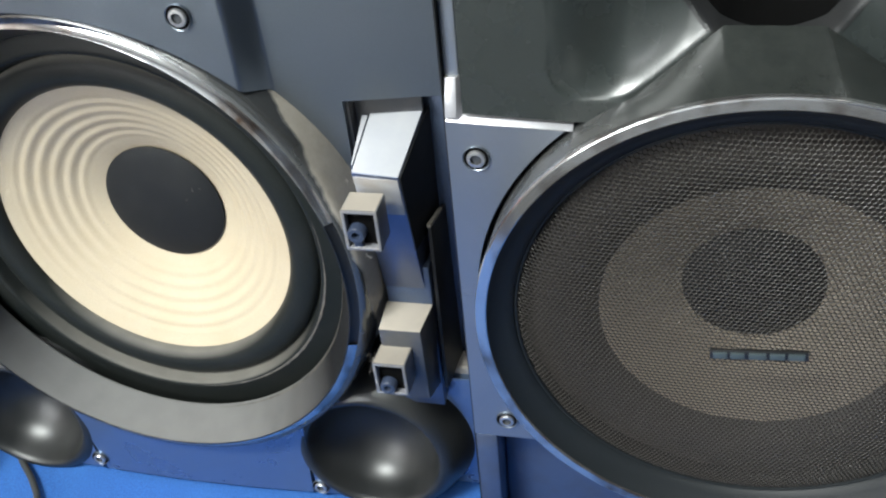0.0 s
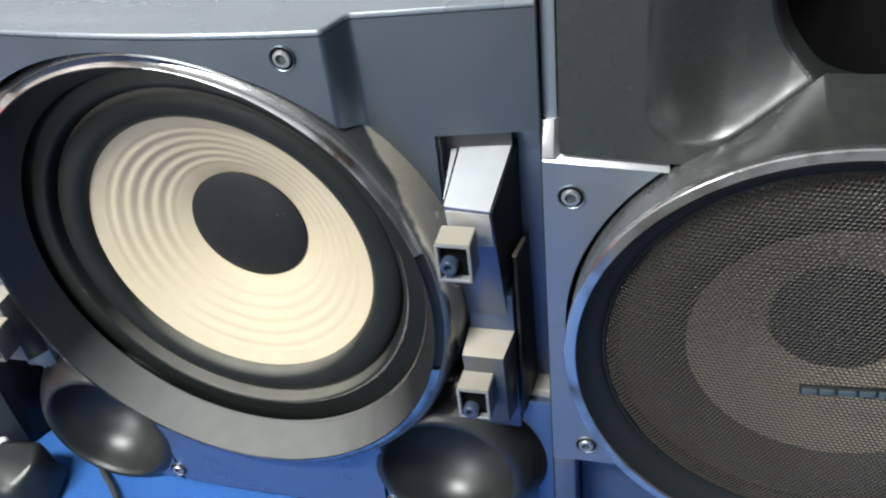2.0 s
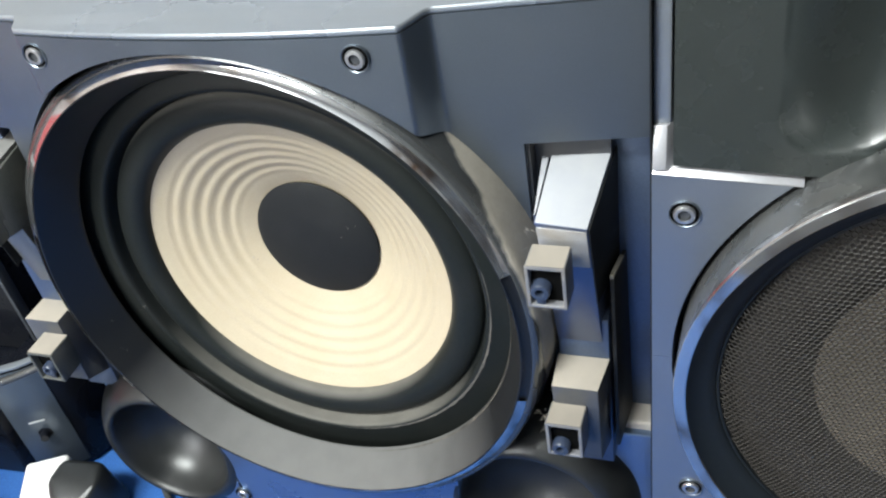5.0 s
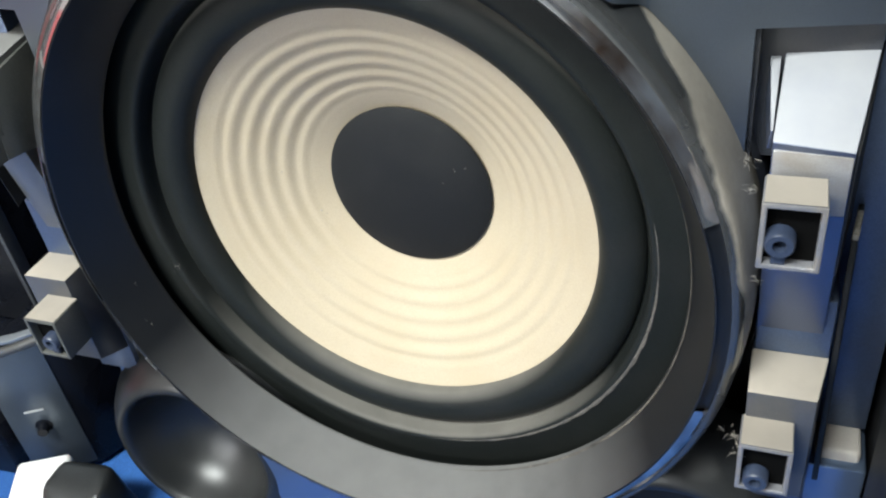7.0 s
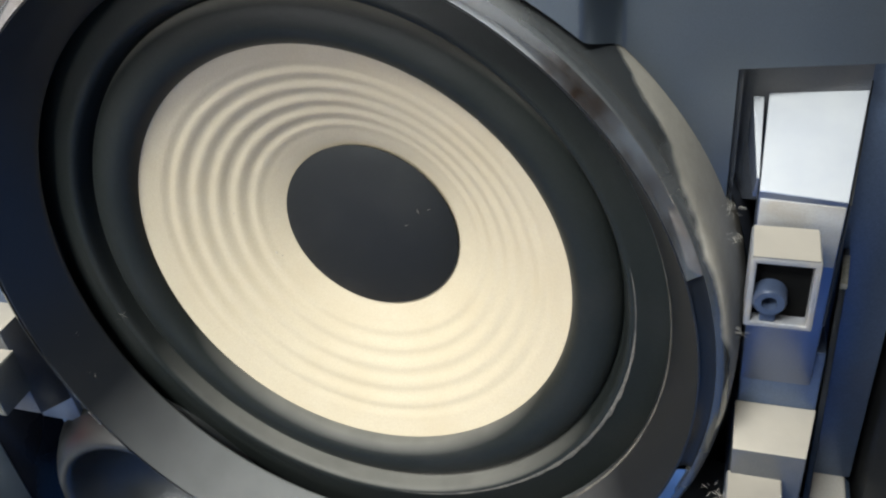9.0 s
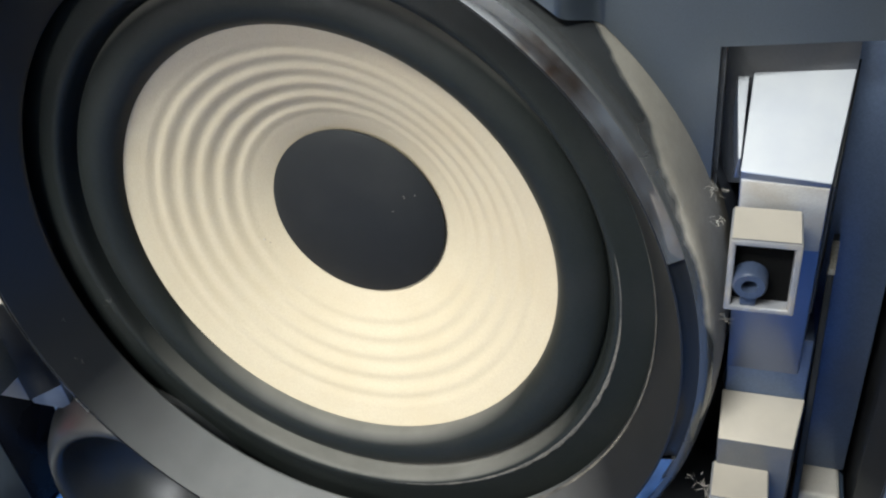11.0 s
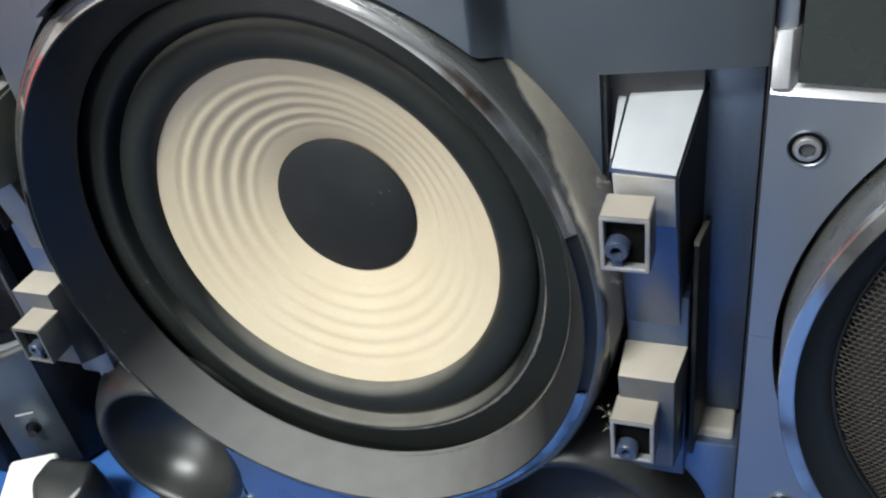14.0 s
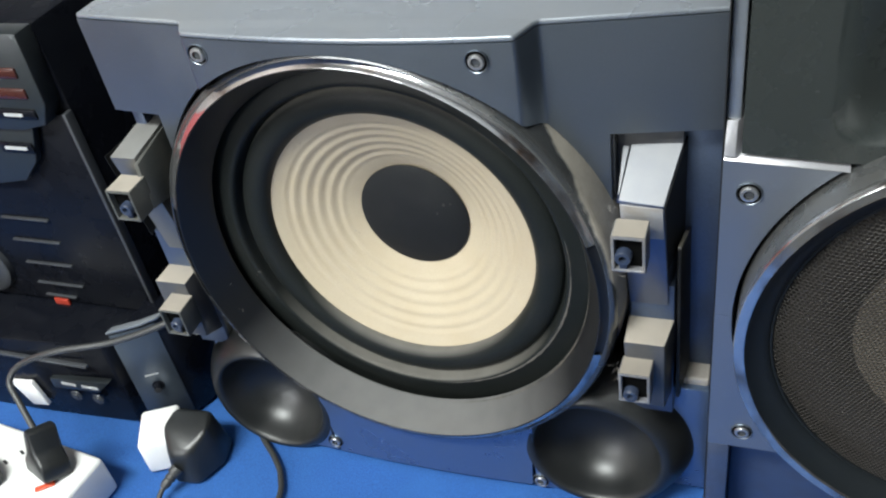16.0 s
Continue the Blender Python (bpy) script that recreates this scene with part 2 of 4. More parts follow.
M_DULL = material("dull_black_plastic", (0.011, 0.0115, 0.012), 0.5, 0, 0.1, 900, 0.35, 60, (0.03, 0.029, 0.027), 0.1, 1500, gloss=0.3)
M_DUST = material("lint", (0.3, 0.275, 0.24), 0.9, 0, 0.2, 500)


# ---- mesh helpers ----
def part(name, bm, mat, parent=None, label="", smooth=40):
    bmesh.ops.recalc_face_normals(bm, faces=bm.faces)
    me = bpy.data.meshes.new(name)
    if smooth:
        for f in bm.faces:
            f.smooth = True
        lim = radians(smooth)
        for e in bm.edges:
            if len(e.link_faces) == 2 and e.calc_face_angle(0) > lim:
                e.smooth = False
    bm.to_mesh(me)
    bm.free()
    me.materials.append(mat)
    ob = new(name, me)
    if parent:
        ob.parent = parent
    if label:
        ob["label"] = label
    return ob


def thing(name, label, category, at=(0, 0, 0), group="", kind=""):
    return tagged(new(name), label, category, group, kind)


def bev(bm, r, seg=2):
    if r > 0:
        ed = [e for e in bm.edges if len(e.link_faces) == 2 and e.calc_face_angle(0) > 0.5]
        bmesh.ops.bevel(bm, geom=ed, offset=r, segments=seg, affect="EDGES", profile=0.5, clamp_overlap=True)
    return bm


def box(x0, x1, y0, y1, z0, z1, r=0.0, seg=2):
    bm = bmesh.new()
    bmesh.ops.create_cube(bm, size=1)
    for v in bm.verts:
        v.co = Vector((x0 + (v.co.x + 0.5) * (x1 - x0), y0 + (v.co.y + 0.5) * (y1 - y0), z0 + (v.co.z + 0.5) * (z1 - z0)))
    return bev(bm, r, seg)


def prism(outline, lo, hi, axis="z", r=0.0, seg=2):
    """An outline drawn on the plane across axis, pushed along it from lo to hi."""
    bm = bmesh.new()

    def at(p, h):
        return {"z": (p[0], p[1], h), "x": (h, p[0], p[1]), "y": (p[0], h, p[1])}[axis]
    a = [bm.verts.new(at(p, lo)) for p in outline]
    b = [bm.verts.new(at(p, hi)) for p in outline]
    bm.faces.new(a)
    bm.faces.new(b)
    for i in range(len(a)):
        j = (i + 1) % len(a)
        bm.faces.new((a[i], a[j], b[j], b[i]))
    bmesh.ops.recalc_face_normals(bm, faces=bm.faces)
    return bev(bm, r, seg)


def block(corners, r=0.0):
    """A solid with eight free corners: four of the underside in a ring, then the four above them."""
    bm = bmesh.new()
    v = [bm.verts.new(c) for c in corners]
    for f in ((0, 1, 2, 3), (4, 5, 6, 7), (0, 1, 5, 4), (1, 2, 6, 5), (2, 3, 7, 6), (3, 0, 4, 7)):
        bm.faces.new([v[i] for i in f])
    bmesh.ops.recalc_face_normals(bm, faces=bm.faces)
    return bev(bm, r)


def revolve(profile, n=128, a0=0.0, a1=360.0, closed=False):
    """A profile of (radius, depth) turned about the y axis; depth goes along +y."""
    bm = bmesh.new()
    full = abs(a1 - a0) > 359.9
    rings = []
    for i in range(n if full else n + 1):
        a = radians(a0 + (a1 - a0) * i / n)
        rings.append([bm.verts.new((r * math.cos(a), d, r * math.sin(a))) for r, d in profile])
    m = len(profile)
    for i in range(len(rings) if full else len(rings) - 1):
        p, q = rings[i], rings[(i + 1) % len(rings)]
        for k in range(m if closed else m - 1):
            kk = (k + 1) % m
            vs = [p[k], p[kk], q[kk], q[k]]
            try:
                bm.faces.new(vs)
            except ValueError:
                pass
    if closed and not full:
        bm.faces.new(rings[0])
        bm.faces.new(list(reversed(rings[-1])))
    bmesh.ops.remove_doubles(bm, verts=bm.verts, dist=1e-6)
    return bm


def moved(bm, m):
    bm.transform(m)
    return bm


def join(*bms):
    out = bmesh.new()
    me = bpy.data.meshes.new("tmp")
    for b in bms:
        b.to_mesh(me)
        out.from_mesh(me)
        b.free()
    bpy.data.meshes.remove(me)
    return out


def columns(xs, low, high, front, thick, rows=10):
    """A front plate built of upright columns: z from low(x) to high(x), its face at y = front(x, z)."""
    bm = bmesh.new()
    grid = []
    for x in xs:
        lo, hi = low(x), high(x)
        grid.append([(bm.verts.new((x, front(x, z), z)), bm.verts.new((x, front(x, z) + thick, z)))
                     for z in (lo + (hi - lo) * k / rows for k in range(rows + 1))])
    for a, b in zip(grid, grid[1:]):
        for k in range(rows):
            bm.faces.new((a[k][0], b[k][0], b[k + 1][0], a[k + 1][0]))
            bm.faces.new((a[k][1], a[k + 1][1], b[k + 1][1], b[k][1]))
        for k in (0, rows):
            bm.faces.new((a[k][0], a[k][1], b[k][1], b[k][0]))
    for a in (grid[0], grid[-1]):
        for k in range(rows):
            bm.faces.new((a[k][0], a[k + 1][0], a[k + 1][1], a[k][1]))
    return bm


def spread(a, b, n):
    return [a + (b - a) * i / n for i in range(n + 1)]


def tube(points, r, n=10, caps=True):
    """A round cable along a smooth line through the points."""
    pts = [Vector(p) for p in points]
    line = []
    for i in range(len(pts) - 1):
        p0, p1, p2, p3 = pts[max(i - 1, 0)], pts[i], pts[i + 1], pts[min(i + 2, len(pts) - 1)]
        for k in range(8):
            t = k / 8
            line.append(0.5 * (2 * p1 + (p2 - p0) * t + (2 * p0 - 5 * p1 + 4 * p2 - p3) * t * t + (3 * p1 - p0 - 3 * p2 + p3) * t ** 3))
    line.append(pts[-1])
    bm = bmesh.new()
    rings = []
    up = Vector((0.2, 0.3, 1)).normalized()
    for i, p in enumerate(line):
        d = (line[min(i + 1, len(line) - 1)] - line[max(i - 1, 0)]).normalized()
        s = d.cross(up).normalized()
        u = s.cross(d)
        rings.append([bm.verts.new(p + r * (math.cos(6.2832 * k / n) * s + math.sin(6.2832 * k / n) * u)) for k in range(n)])
    for a, b in zip(rings, rings[1:]):
        for k in range(n):
            bm.faces.new((a[k], a[(k + 1) % n], b[(k + 1) % n], b[k]))
    if caps:
        bm.faces.new(rings[0])
        bm.faces.new(rings[-1])
    return bm


# ---- room ----
def structure(name, bm, mat, label, category):
    return tagged(part(name, bm, mat), label, category, kind="structure")


structure("floor", box(-1.25, 1.6, -1.7, 1.0, -0.8, -0.75), M_FLOOR, "dark tiled floor below the table", "floor")
structure("ceiling", box(-1.25, 1.6, -1.7, 1.0, 1.65, 1.7), M_WALL, "plain white painted ceiling of the room", "ceiling")
structure("wall_north", box(-1.25, 1.6, 0.9, 1.0, -0.75, 1.65), M_WALL, "white painted wall behind the table", "wall")
wx0, wx1, wz0, wz1 = FILL_WINDOW
structure("wall_south", join(box(-1.25, wx0, -1.8, -1.7, -0.75, 1.65), box(wx1, 0.72, -1.8, -1.7, -0.75, 1.65), box(wx0, wx1, -1.8, -1.7, -0.75, wz0), box(wx0, wx1, -1.8, -1.7, wz1, 1.65)), M_WALL_DARK, "pale grey painted wall facing the table", "wall")
# unseen slate surfaces, added so chrome and funnel reflect dark blue
structure("wall_south_reflector", box(0.7201, 1.6, -1.8, -1.7, -0.75, 1.65), M_WALL_SLATE, "unseen slate blue wall end added for navy chrome reflections", "wall")
structure("wall_east", box(1.6, 1.7, -1.7, 1.0, -0.75, 1.65), M_WALL_SLATE, "unseen side wall, slate blue for dark reflections", "wall")
# unseen west wall, split and coloured to shape reflections in chrome and panels
structure("wall_west", box(-1.35, -1.25, -1.7, 1.0, 0.36, 1.65), M_WALL_BEIGE, "unseen upper side wall, beige for the panel reflections", "wall")
structure("wall_west_dado", box(-1.35, -1.25, -0.40, 0.10, -0.75, 0.3599), M_WALL_RED, "unseen red wall piece added for the red reflection in the chrome", "wall")
structure("wall_west_foot", join(box(-1.35, -1.25, -1.7, -0.4001, -0.75, 0.3599), box(-1.35, -1.25, 0.1001, 1.0, -0.75, 0.3599)), M_WALL_BROWN, "unseen lower side wall, brownish grey for the panel reflections", "wall")

# unseen window, added as a setting for the fill lamp
window = thing("added_window", "unseen white framed window added round the fill light", "window", kind="structure")
for a, b, c, d in ((wx0, wx1, wz0, wz0 + 0.03), (wx0, wx1, wz1 - 0.03, wz1), (wx0, wx0 + 0.03, wz0 + 0.03, wz1 - 0.03), (wx1 - 0.03, wx1, wz0 + 0.03, wz1 - 0.03)):
    part("frame", box(a, b, -1.78, -1.71, c, d, 0.003), M_WHITE, window)
part("pane", box(wx0 + 0.03, wx1 - 0.03, -1.752, -1.746, wz0 + 0.03, wz1 - 0.03), M_GLASS, window, "clear glass pane")

lamp = thing("ceiling_lamp", "white fluorescent tube lamp on the ceiling", "lamp")
part("housing", box(LAMP[0] - 0.38, LAMP[0] + 0.38, LAMP[1] - 0.05, LAMP[1] + 0.05, LAMP[2] + 0.03, 1.65, 0.008), M_WHITE, lamp)
part("tube", moved(revolve([(0.0, -0.36), (0.014, -0.36), (0.014, 0.36), (0.0, 0.36)], 16), pose(*LAMP, 0, 0, 90)), M_TUBE, lamp, "lit white fluorescent tube")

table = thing("table", "wooden table under a bright blue cloth", "table")
part("tabletop", box(-1.1, 1.1, -0.40, 0.75, -0.04, -0.004, 0.004), M_WOOD, table)
for x in (-1.0, 1.0):
    for y in (-0.27, 0.65):
        part("leg", box(x - 0.03, x + 0.03, y - 0.03, y + 0.03, -0.75, -0.04, 0.004), M_WOOD, table)


def cloth():
    bm = bmesh.new()
    bmesh.ops.create_grid(bm, x_segments=150, y_segments=100, size=1)
    for v in bm.verts:
        x, y = v.co.x * 1.11, v.co.y * 0.585 + 0.175
        wave = 0.0012 * noise.noise(Vector((x * 9, y * 9, 0))) + 0.0006 * noise.noise(Vector((x * 30, y * 30, 3)))
        v.co = Vector((x, y, -0.0018 + wave))
    bmesh.ops.solidify(bm, geom=bm.faces[:], thickness=0.001)
    return bm


tagged(part("tablecloth", cloth(), M_BLUE), "bright blue felt cloth spread over the table", "cloth")

# ---- speaker with the open woofer ----
CX, CZ = -0.004, 0.2148
TILT_W = Matrix.Translation((CX, 0, CZ)) @ Euler((-0.04, 0, -0.045)).to_matrix().to_4x4()
TILT_C = Matrix.Translation((-0.0012, 0, 0)) @ TILT_W
TOP = 0.387
speaker = thing("speaker", "gunmetal grey stereo speaker with exposed cream woofer, grille removed", "speaker")


def arc_z(x, r, sign):
    d = r * r - (x - CX) ** 2
    return CZ + sign * math.sqrt(max(d, 0))


def centre_y(x, z=0):
    return -0.007 + 0.62 * (x - 0.01) ** 2


def wing_y(x, z=0):
    return 0.017 + 0.165 * (x - 0.114) if x > 0 else 0.014 + 0.115 * (-0.104 - x)


XL, XR = -0.188, 0.212
HOLE_C, HOLE_W, HOLE_L = 0.1621, 0.1620, 0.1633
# cabinet shell behind the front plates
part("cabinet", prism([(XL, 0.094), (XR - 0.001, 0.094), (XR - 0.004, 0.34), (XL + 0.01, 0.34)], 0.004, TOP - 0.006, "z", 0.004), M_BLACK, speaker, "dark vinyl cabinet box")


def ease(q):
    q = min(max(q, 0), 1)
    return q * q * (3 - 2 * q)


def front_y(x, z=0):
    """The bowed middle of the front, easing back into the two wings."""
    q = ease((x - 0.1055) / 0.0105) if x > 0 else ease((-0.0940 - x) / 0.0120)
    return centre_y(x) * (1 - q) + wing_y(x) * q


def hole(x):
    q = ease((x - 0.1055) / 0.0105) if x > 0 else ease((-0.0940 - x) / 0.0120)
    return HOLE_C + ((HOLE_W if x > 0 else HOLE_L) - HOLE_C) * q


front_xs = spread(-0.150, -0.108, 10) + spread(-0.1065, -0.0935, 14) + spread(-0.090, 0.103, 38) + spread(0.1050, 0.1165, 14) + spread(0.119, 0.149, 10)
top_outline = [(XL, wing_y(XL))] + [(x, front_y(x)) for x in front_xs] + [(XR, wing_y(XR)), (XR - 0.004, 0.34), (XL + 0.01, 0.34)]
part("top_panel", prism([(x, y + 0.0004) for x, y in top_outline], TOP - 0.0034, TOP, "z", 0.0013, 3), M_TOP, speaker, "silver-grey plastic top panel")
part("front_panel", columns(front_xs, lambda x: arc_z(x, hole(x), 1), lambda x: TOP - 0.0035, front_y, 0.008, 14), M_PANEL, speaker, "gunmetal upper front panel")
part("wing_panel", columns(spread(0.149, XR, 12), lambda x: 0.3155, lambda x: TOP - 0.0035, wing_y, 0.062, 6), M_PANEL, speaker)
part("wing_panel", columns(spread(XL, -0.150, 10), lambda x: 0.317, lambda x: TOP - 0.0035, wing_y, 0.062, 6), M_PANEL, speaker)
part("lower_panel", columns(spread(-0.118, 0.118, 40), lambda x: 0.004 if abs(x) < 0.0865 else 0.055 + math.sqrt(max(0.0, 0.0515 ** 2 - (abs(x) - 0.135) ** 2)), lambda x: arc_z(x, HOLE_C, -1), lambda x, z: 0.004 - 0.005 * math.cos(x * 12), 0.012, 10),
     M_LOWER, speaker, "gunmetal lower front panel, cloth reflection put in its blue colour")
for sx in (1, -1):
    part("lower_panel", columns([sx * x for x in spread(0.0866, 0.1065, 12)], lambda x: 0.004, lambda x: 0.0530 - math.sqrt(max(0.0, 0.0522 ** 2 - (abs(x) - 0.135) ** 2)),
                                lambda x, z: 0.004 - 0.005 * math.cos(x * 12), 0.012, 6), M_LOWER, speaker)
# recessed side columns
for sx, a, b in ((1, 0.149, XR), (-1, XL, -0.150)):
    part("recess_back", box(a, b, 0.088, 0.0938, 0.004, 0.34), M_DARKSIDE, speaker)
part("recess_side", box(0.149, 0.1508, 0.026, 0.087, 0.2, 0.3155), M_DARKSIDE, speaker)
part("recess_side", box(-0.152, -0.150, 0.022, 0.087, 0.2, 0.317), M_DARKSIDE, speaker)
part("side_channel", box(0.1838, 0.2105, 0.043, 0.087, 0.119, 0.3152, 0.001), M_SIDE, speaker)
part("blade", block([(0.1888, 0.010, 0.119), (0.1912, 0.010, 0.119), (0.1943, 0.0432, 0.119), (0.1919, 0.0432, 0.119),
                     (0.1876, 0.018, 0.242), (0.1897, 0.018, 0.242), (0.1927, 0.0432, 0.2386), (0.1906, 0.0432, 0.2386)], 0.0004), M_DULL, speaker, "black plastic blade beside the tower")
part("chip", block([(0.1875, 0.0168, 0.2405), (0.1898, 0.0168, 0.2405), (0.1922, 0.0370, 0.2384), (0.1899, 0.0370, 0.2384),
                    (0.1875, 0.0168, 0.2430), (0.1898, 0.0168, 0.2430), (0.1922, 0.0370, 0.2402), (0.1899, 0.0370, 0.2402)], 0.0003), M_CHIP, speaker, "pale scuffed edge")
part("ledge", box(0.1905, 0.2090, 0.0285, 0.055, 0.1112, 0.1188, 0.0022, 3), M_BRACKET, speaker, "dusty light ledge")
part("recess_head", box(0.1509, 0.1879, 0.0345, 0.0375, 0.262, 0.3154), M_DARKSIDE, speaker, "dark dusty wall over the mount")
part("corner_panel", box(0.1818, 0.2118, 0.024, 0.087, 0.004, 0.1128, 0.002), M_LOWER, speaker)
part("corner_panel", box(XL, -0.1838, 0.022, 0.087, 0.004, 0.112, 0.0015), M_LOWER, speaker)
part("side_channel", box(XL + 0.001, -0.178, 0.036, 0.087, 0.112, 0.3165, 0.001), M_SIDE, speaker)
part("bezel_wall", moved(revolve([(0.1640, 0.028), (0.1640, 0.06), (0.1600, 0.06)], 160), TILT_W), M_DARKSIDE, speaker)

# bezel, chrome trim, funnel, surround, cone
woofer = part("woofer", moved(revolve([(0.1507, -0.0064), (0.1500, -0.0064), (0.1494, -0.0054), (0.1386, 0.0163), (0.1380, 0.0174), (0.1377, 0.0184),
                                       (0.1381, 0.0193), (0.1395, 0.0197), (0.1430, 0.0198)], 192), TILT_W), M_FUNNEL, speaker, "satin black woofer funnel")
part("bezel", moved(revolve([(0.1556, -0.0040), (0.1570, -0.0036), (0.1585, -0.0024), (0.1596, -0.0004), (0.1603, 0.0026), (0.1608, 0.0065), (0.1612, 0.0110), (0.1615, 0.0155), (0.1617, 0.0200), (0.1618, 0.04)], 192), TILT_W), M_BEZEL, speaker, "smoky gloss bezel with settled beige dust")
for a0, a1 in ((17.3, 166.3), (197.1, 344.9)):
    part("chrome_trim", moved(revolve([(0.1507, -0.0067), (0.1553, -0.0045), (0.1558, -0.0036), (0.1545, -0.002)], 140, a0, a1), TILT_W), M_CHROME, speaker, "worn chrome trim arc")
for a0, a1 in ((-15.1, 17.3), (166.3, 197.1)):
    part("trim_gap", moved(revolve([(0.1502, -0.0060), (0.1530, -0.0035), (0.1556, -0.0032)], 40, a0, a1), TILT_W), M_FUNNEL, speaker, "black trim gap")
# the glint on the chrome edge is modelled as a white sliver
part("trim_glint", moved(revolve([(0.1553, -0.0049), (0.1562, -0.0044), (0.1564, -0.0034)], 8, 211.0, 214.2), TILT_W), M_WHITE, speaker, "white sliver standing for a glint on the trim")
gasket = [(0.1560, 0.0300), (0.1500, 0.0288), (0.1440, 0.0276), (0.1390, 0.0266), (0.1345, 0.0257), (0.1310, 0.0249), (0.1285, 0.0242), (0.1265, 0.0236), (0.1250, 0.0234),
          (0.1240, 0.0237), (0.1232, 0.0245), (0.1226, 0.0258), (0.1221, 0.0276), (0.1216, 0.0298), (0.1211, 0.0318), (0.1205, 0.0328)]
roll = [(0.1090 + 0.0110 * math.sin(radians(a)), 0.0272 + 0.0062 * (1 - math.cos(radians(a)))) for a in range(88, 0, -8)]
roll += [(0.1090 - 0.0098 * math.sin(radians(a)), 0.0272 + 0.0098 * (1 - math.cos(radians(a)))) for a in range(0, 86, 7)]
part("surround", moved(revolve(gasket + roll, 192), TILT_C), M_RUBBER, woofer, "black rubber surround roll")


def cone():
    """A paper cone with ring corrugations that run flatter on one upper side."""
    rows = [0.1000 - (0.1000 - 0.0395) * i / 96 for i in range(97)]
    bm = revolve([(r, 0.0352 + 0.0323 * (max(0.1000 - r, 0) / 0.0583) ** 1.05) for r in rows], 192)
    for v in bm.verts:
        r = math.hypot(v.co.x, v.co.z)
        if 0.050 < r < 0.0925:
            fade = min(1, (r - 0.050) / 0.006, (0.0925 - r) / 0.005)
            # rings flattened around 62 degrees: their weaker shading is put into the shape
            off = (math.degrees(math.atan2(v.co.z, v.co.x)) - 62) / 30
            v.co.y += 0.00040 * (1 - 0.7 * math.exp(-off * off)) * fade * math.cos((r - 0.050) * 2 * math.pi / 0.0077)
    return moved(bm, TILT_C)


part("cone", cone(), M_CONE, woofer, "cream paper cone with ring corrugations")
for x, y, z, r in ((-0.0518, 0.0624, 0.1947, 0.0007), (-0.0492, 0.0626, 0.1931, 0.0004), (-0.0640, 0.0552, 0.2210, 0.0004)):
    part("fleck", moved(revolve([(r, 0.0002), (r * 0.6, -0.0001), (0.0, -0.0002)], 10), Matrix.Translation((x, y, z))), M_CHIP, woofer, "tiny brown fleck")
part("dust_cap", moved(revolve([(0.0415, 0.0664), (0.0418, 0.0655), (0.040, 0.0645), (0.035, 0.0630), (0.028, 0.0614), (0.018, 0.0600), (0.008, 0.0594), (0.0, 0.0593)], 96), TILT_C), M_CAP, woofer, "dark grey dust cap")


def dust_arc(profile, a0, a1):
    """A streak of dust along a ring that thins out towards both ends."""
    n = 120
    mid = (sum(p[0] for p in profile) / len(profile), sum(p[1] for p in profile) / len(profile))
    bm = bmesh.new()
    rings = []
    for i in range(n + 1):
        a = radians(a0 + (a1 - a0) * i / n)
        wide = (math.sin(math.pi * i / n) ** 0.7) * (0.55 + 0.7 * abs(noise.noise(Vector((i * 0.16, a0, 0)))))
        rings.append([bm.verts.new(((mid[0] + (r - mid[0]) * wide) * math.cos(a), mid[1] + (d - mid[1]) * wide - 0.0004, (mid[0] + (r - mid[0]) * wide) * math.sin(a))) for r, d in profile])
    for p, q in zip(rings, rings[1:]):
        for k in range(len(profile) - 1):
            bm.faces.new((p[k], q[k], q[k + 1], p[k + 1]))
    return moved(bm, TILT_W)


part("dust_edge", dust_arc([(0.1389, 0.0157), (0.1384, 0.0166), (0.1379, 0.0175)], -80, 28), M_DUSTEDGE, woofer, "brownish dust along the funnel edge")
part("dust_edge", dust_arc([(0.1262, 0.0236), (0.1250, 0.0234), (0.1240, 0.0237), (0.1232, 0.0246)], -85, 12), M_DUSTEDGE, woofer, "brownish dust along the surround ridge")


def screw(where, parent, r=0.0066):
    x, y, z = where
    m = Matrix.Translation((x, y, z))
    cup = part("screw", moved(revolve([(r * 1.0, 0.0012), (r * 1.0, -0.0005), (r * 0.985, -0.0008), (r * 0.96, -0.0007), (r * 0.89, 0.0)], 48), m), M_PANEL, parent, "recessed hex socket screw")
    part("screw_recess", moved(revolve([(r * 0.90, -0.0002), (r * 0.8, -0.0001), (0.0, -0.0001)], 40), m), M_VOID, cup, "dark recess")
    part("screw_head", moved(revolve([(r * 0.70, -0.0001), (r * 0.70, -0.0009), (r * 0.62, -0.0017), (r * 0.42, -0.0018), (r * 0.40, -0.0012)], 36), m), M_STEEL, cup, "bare steel head")
    part("socket", moved(revolve([(r * 0.405, -0.0013), (r * 0.38, -0.0004), (0.0, -0.0003)], 6), m), M_LINE, cup, "dull hex socket")


for sx, sy, sz in ((-0.086, centre_y(-0.086), 0.3735), (0.086, centre_y(0.086), 0.3735), (-0.0850, 0.0010, 0.0160), (0.0900, 0.0014, 0.0115)):
    screw((sx, sy - 0.0004, sz), speaker)


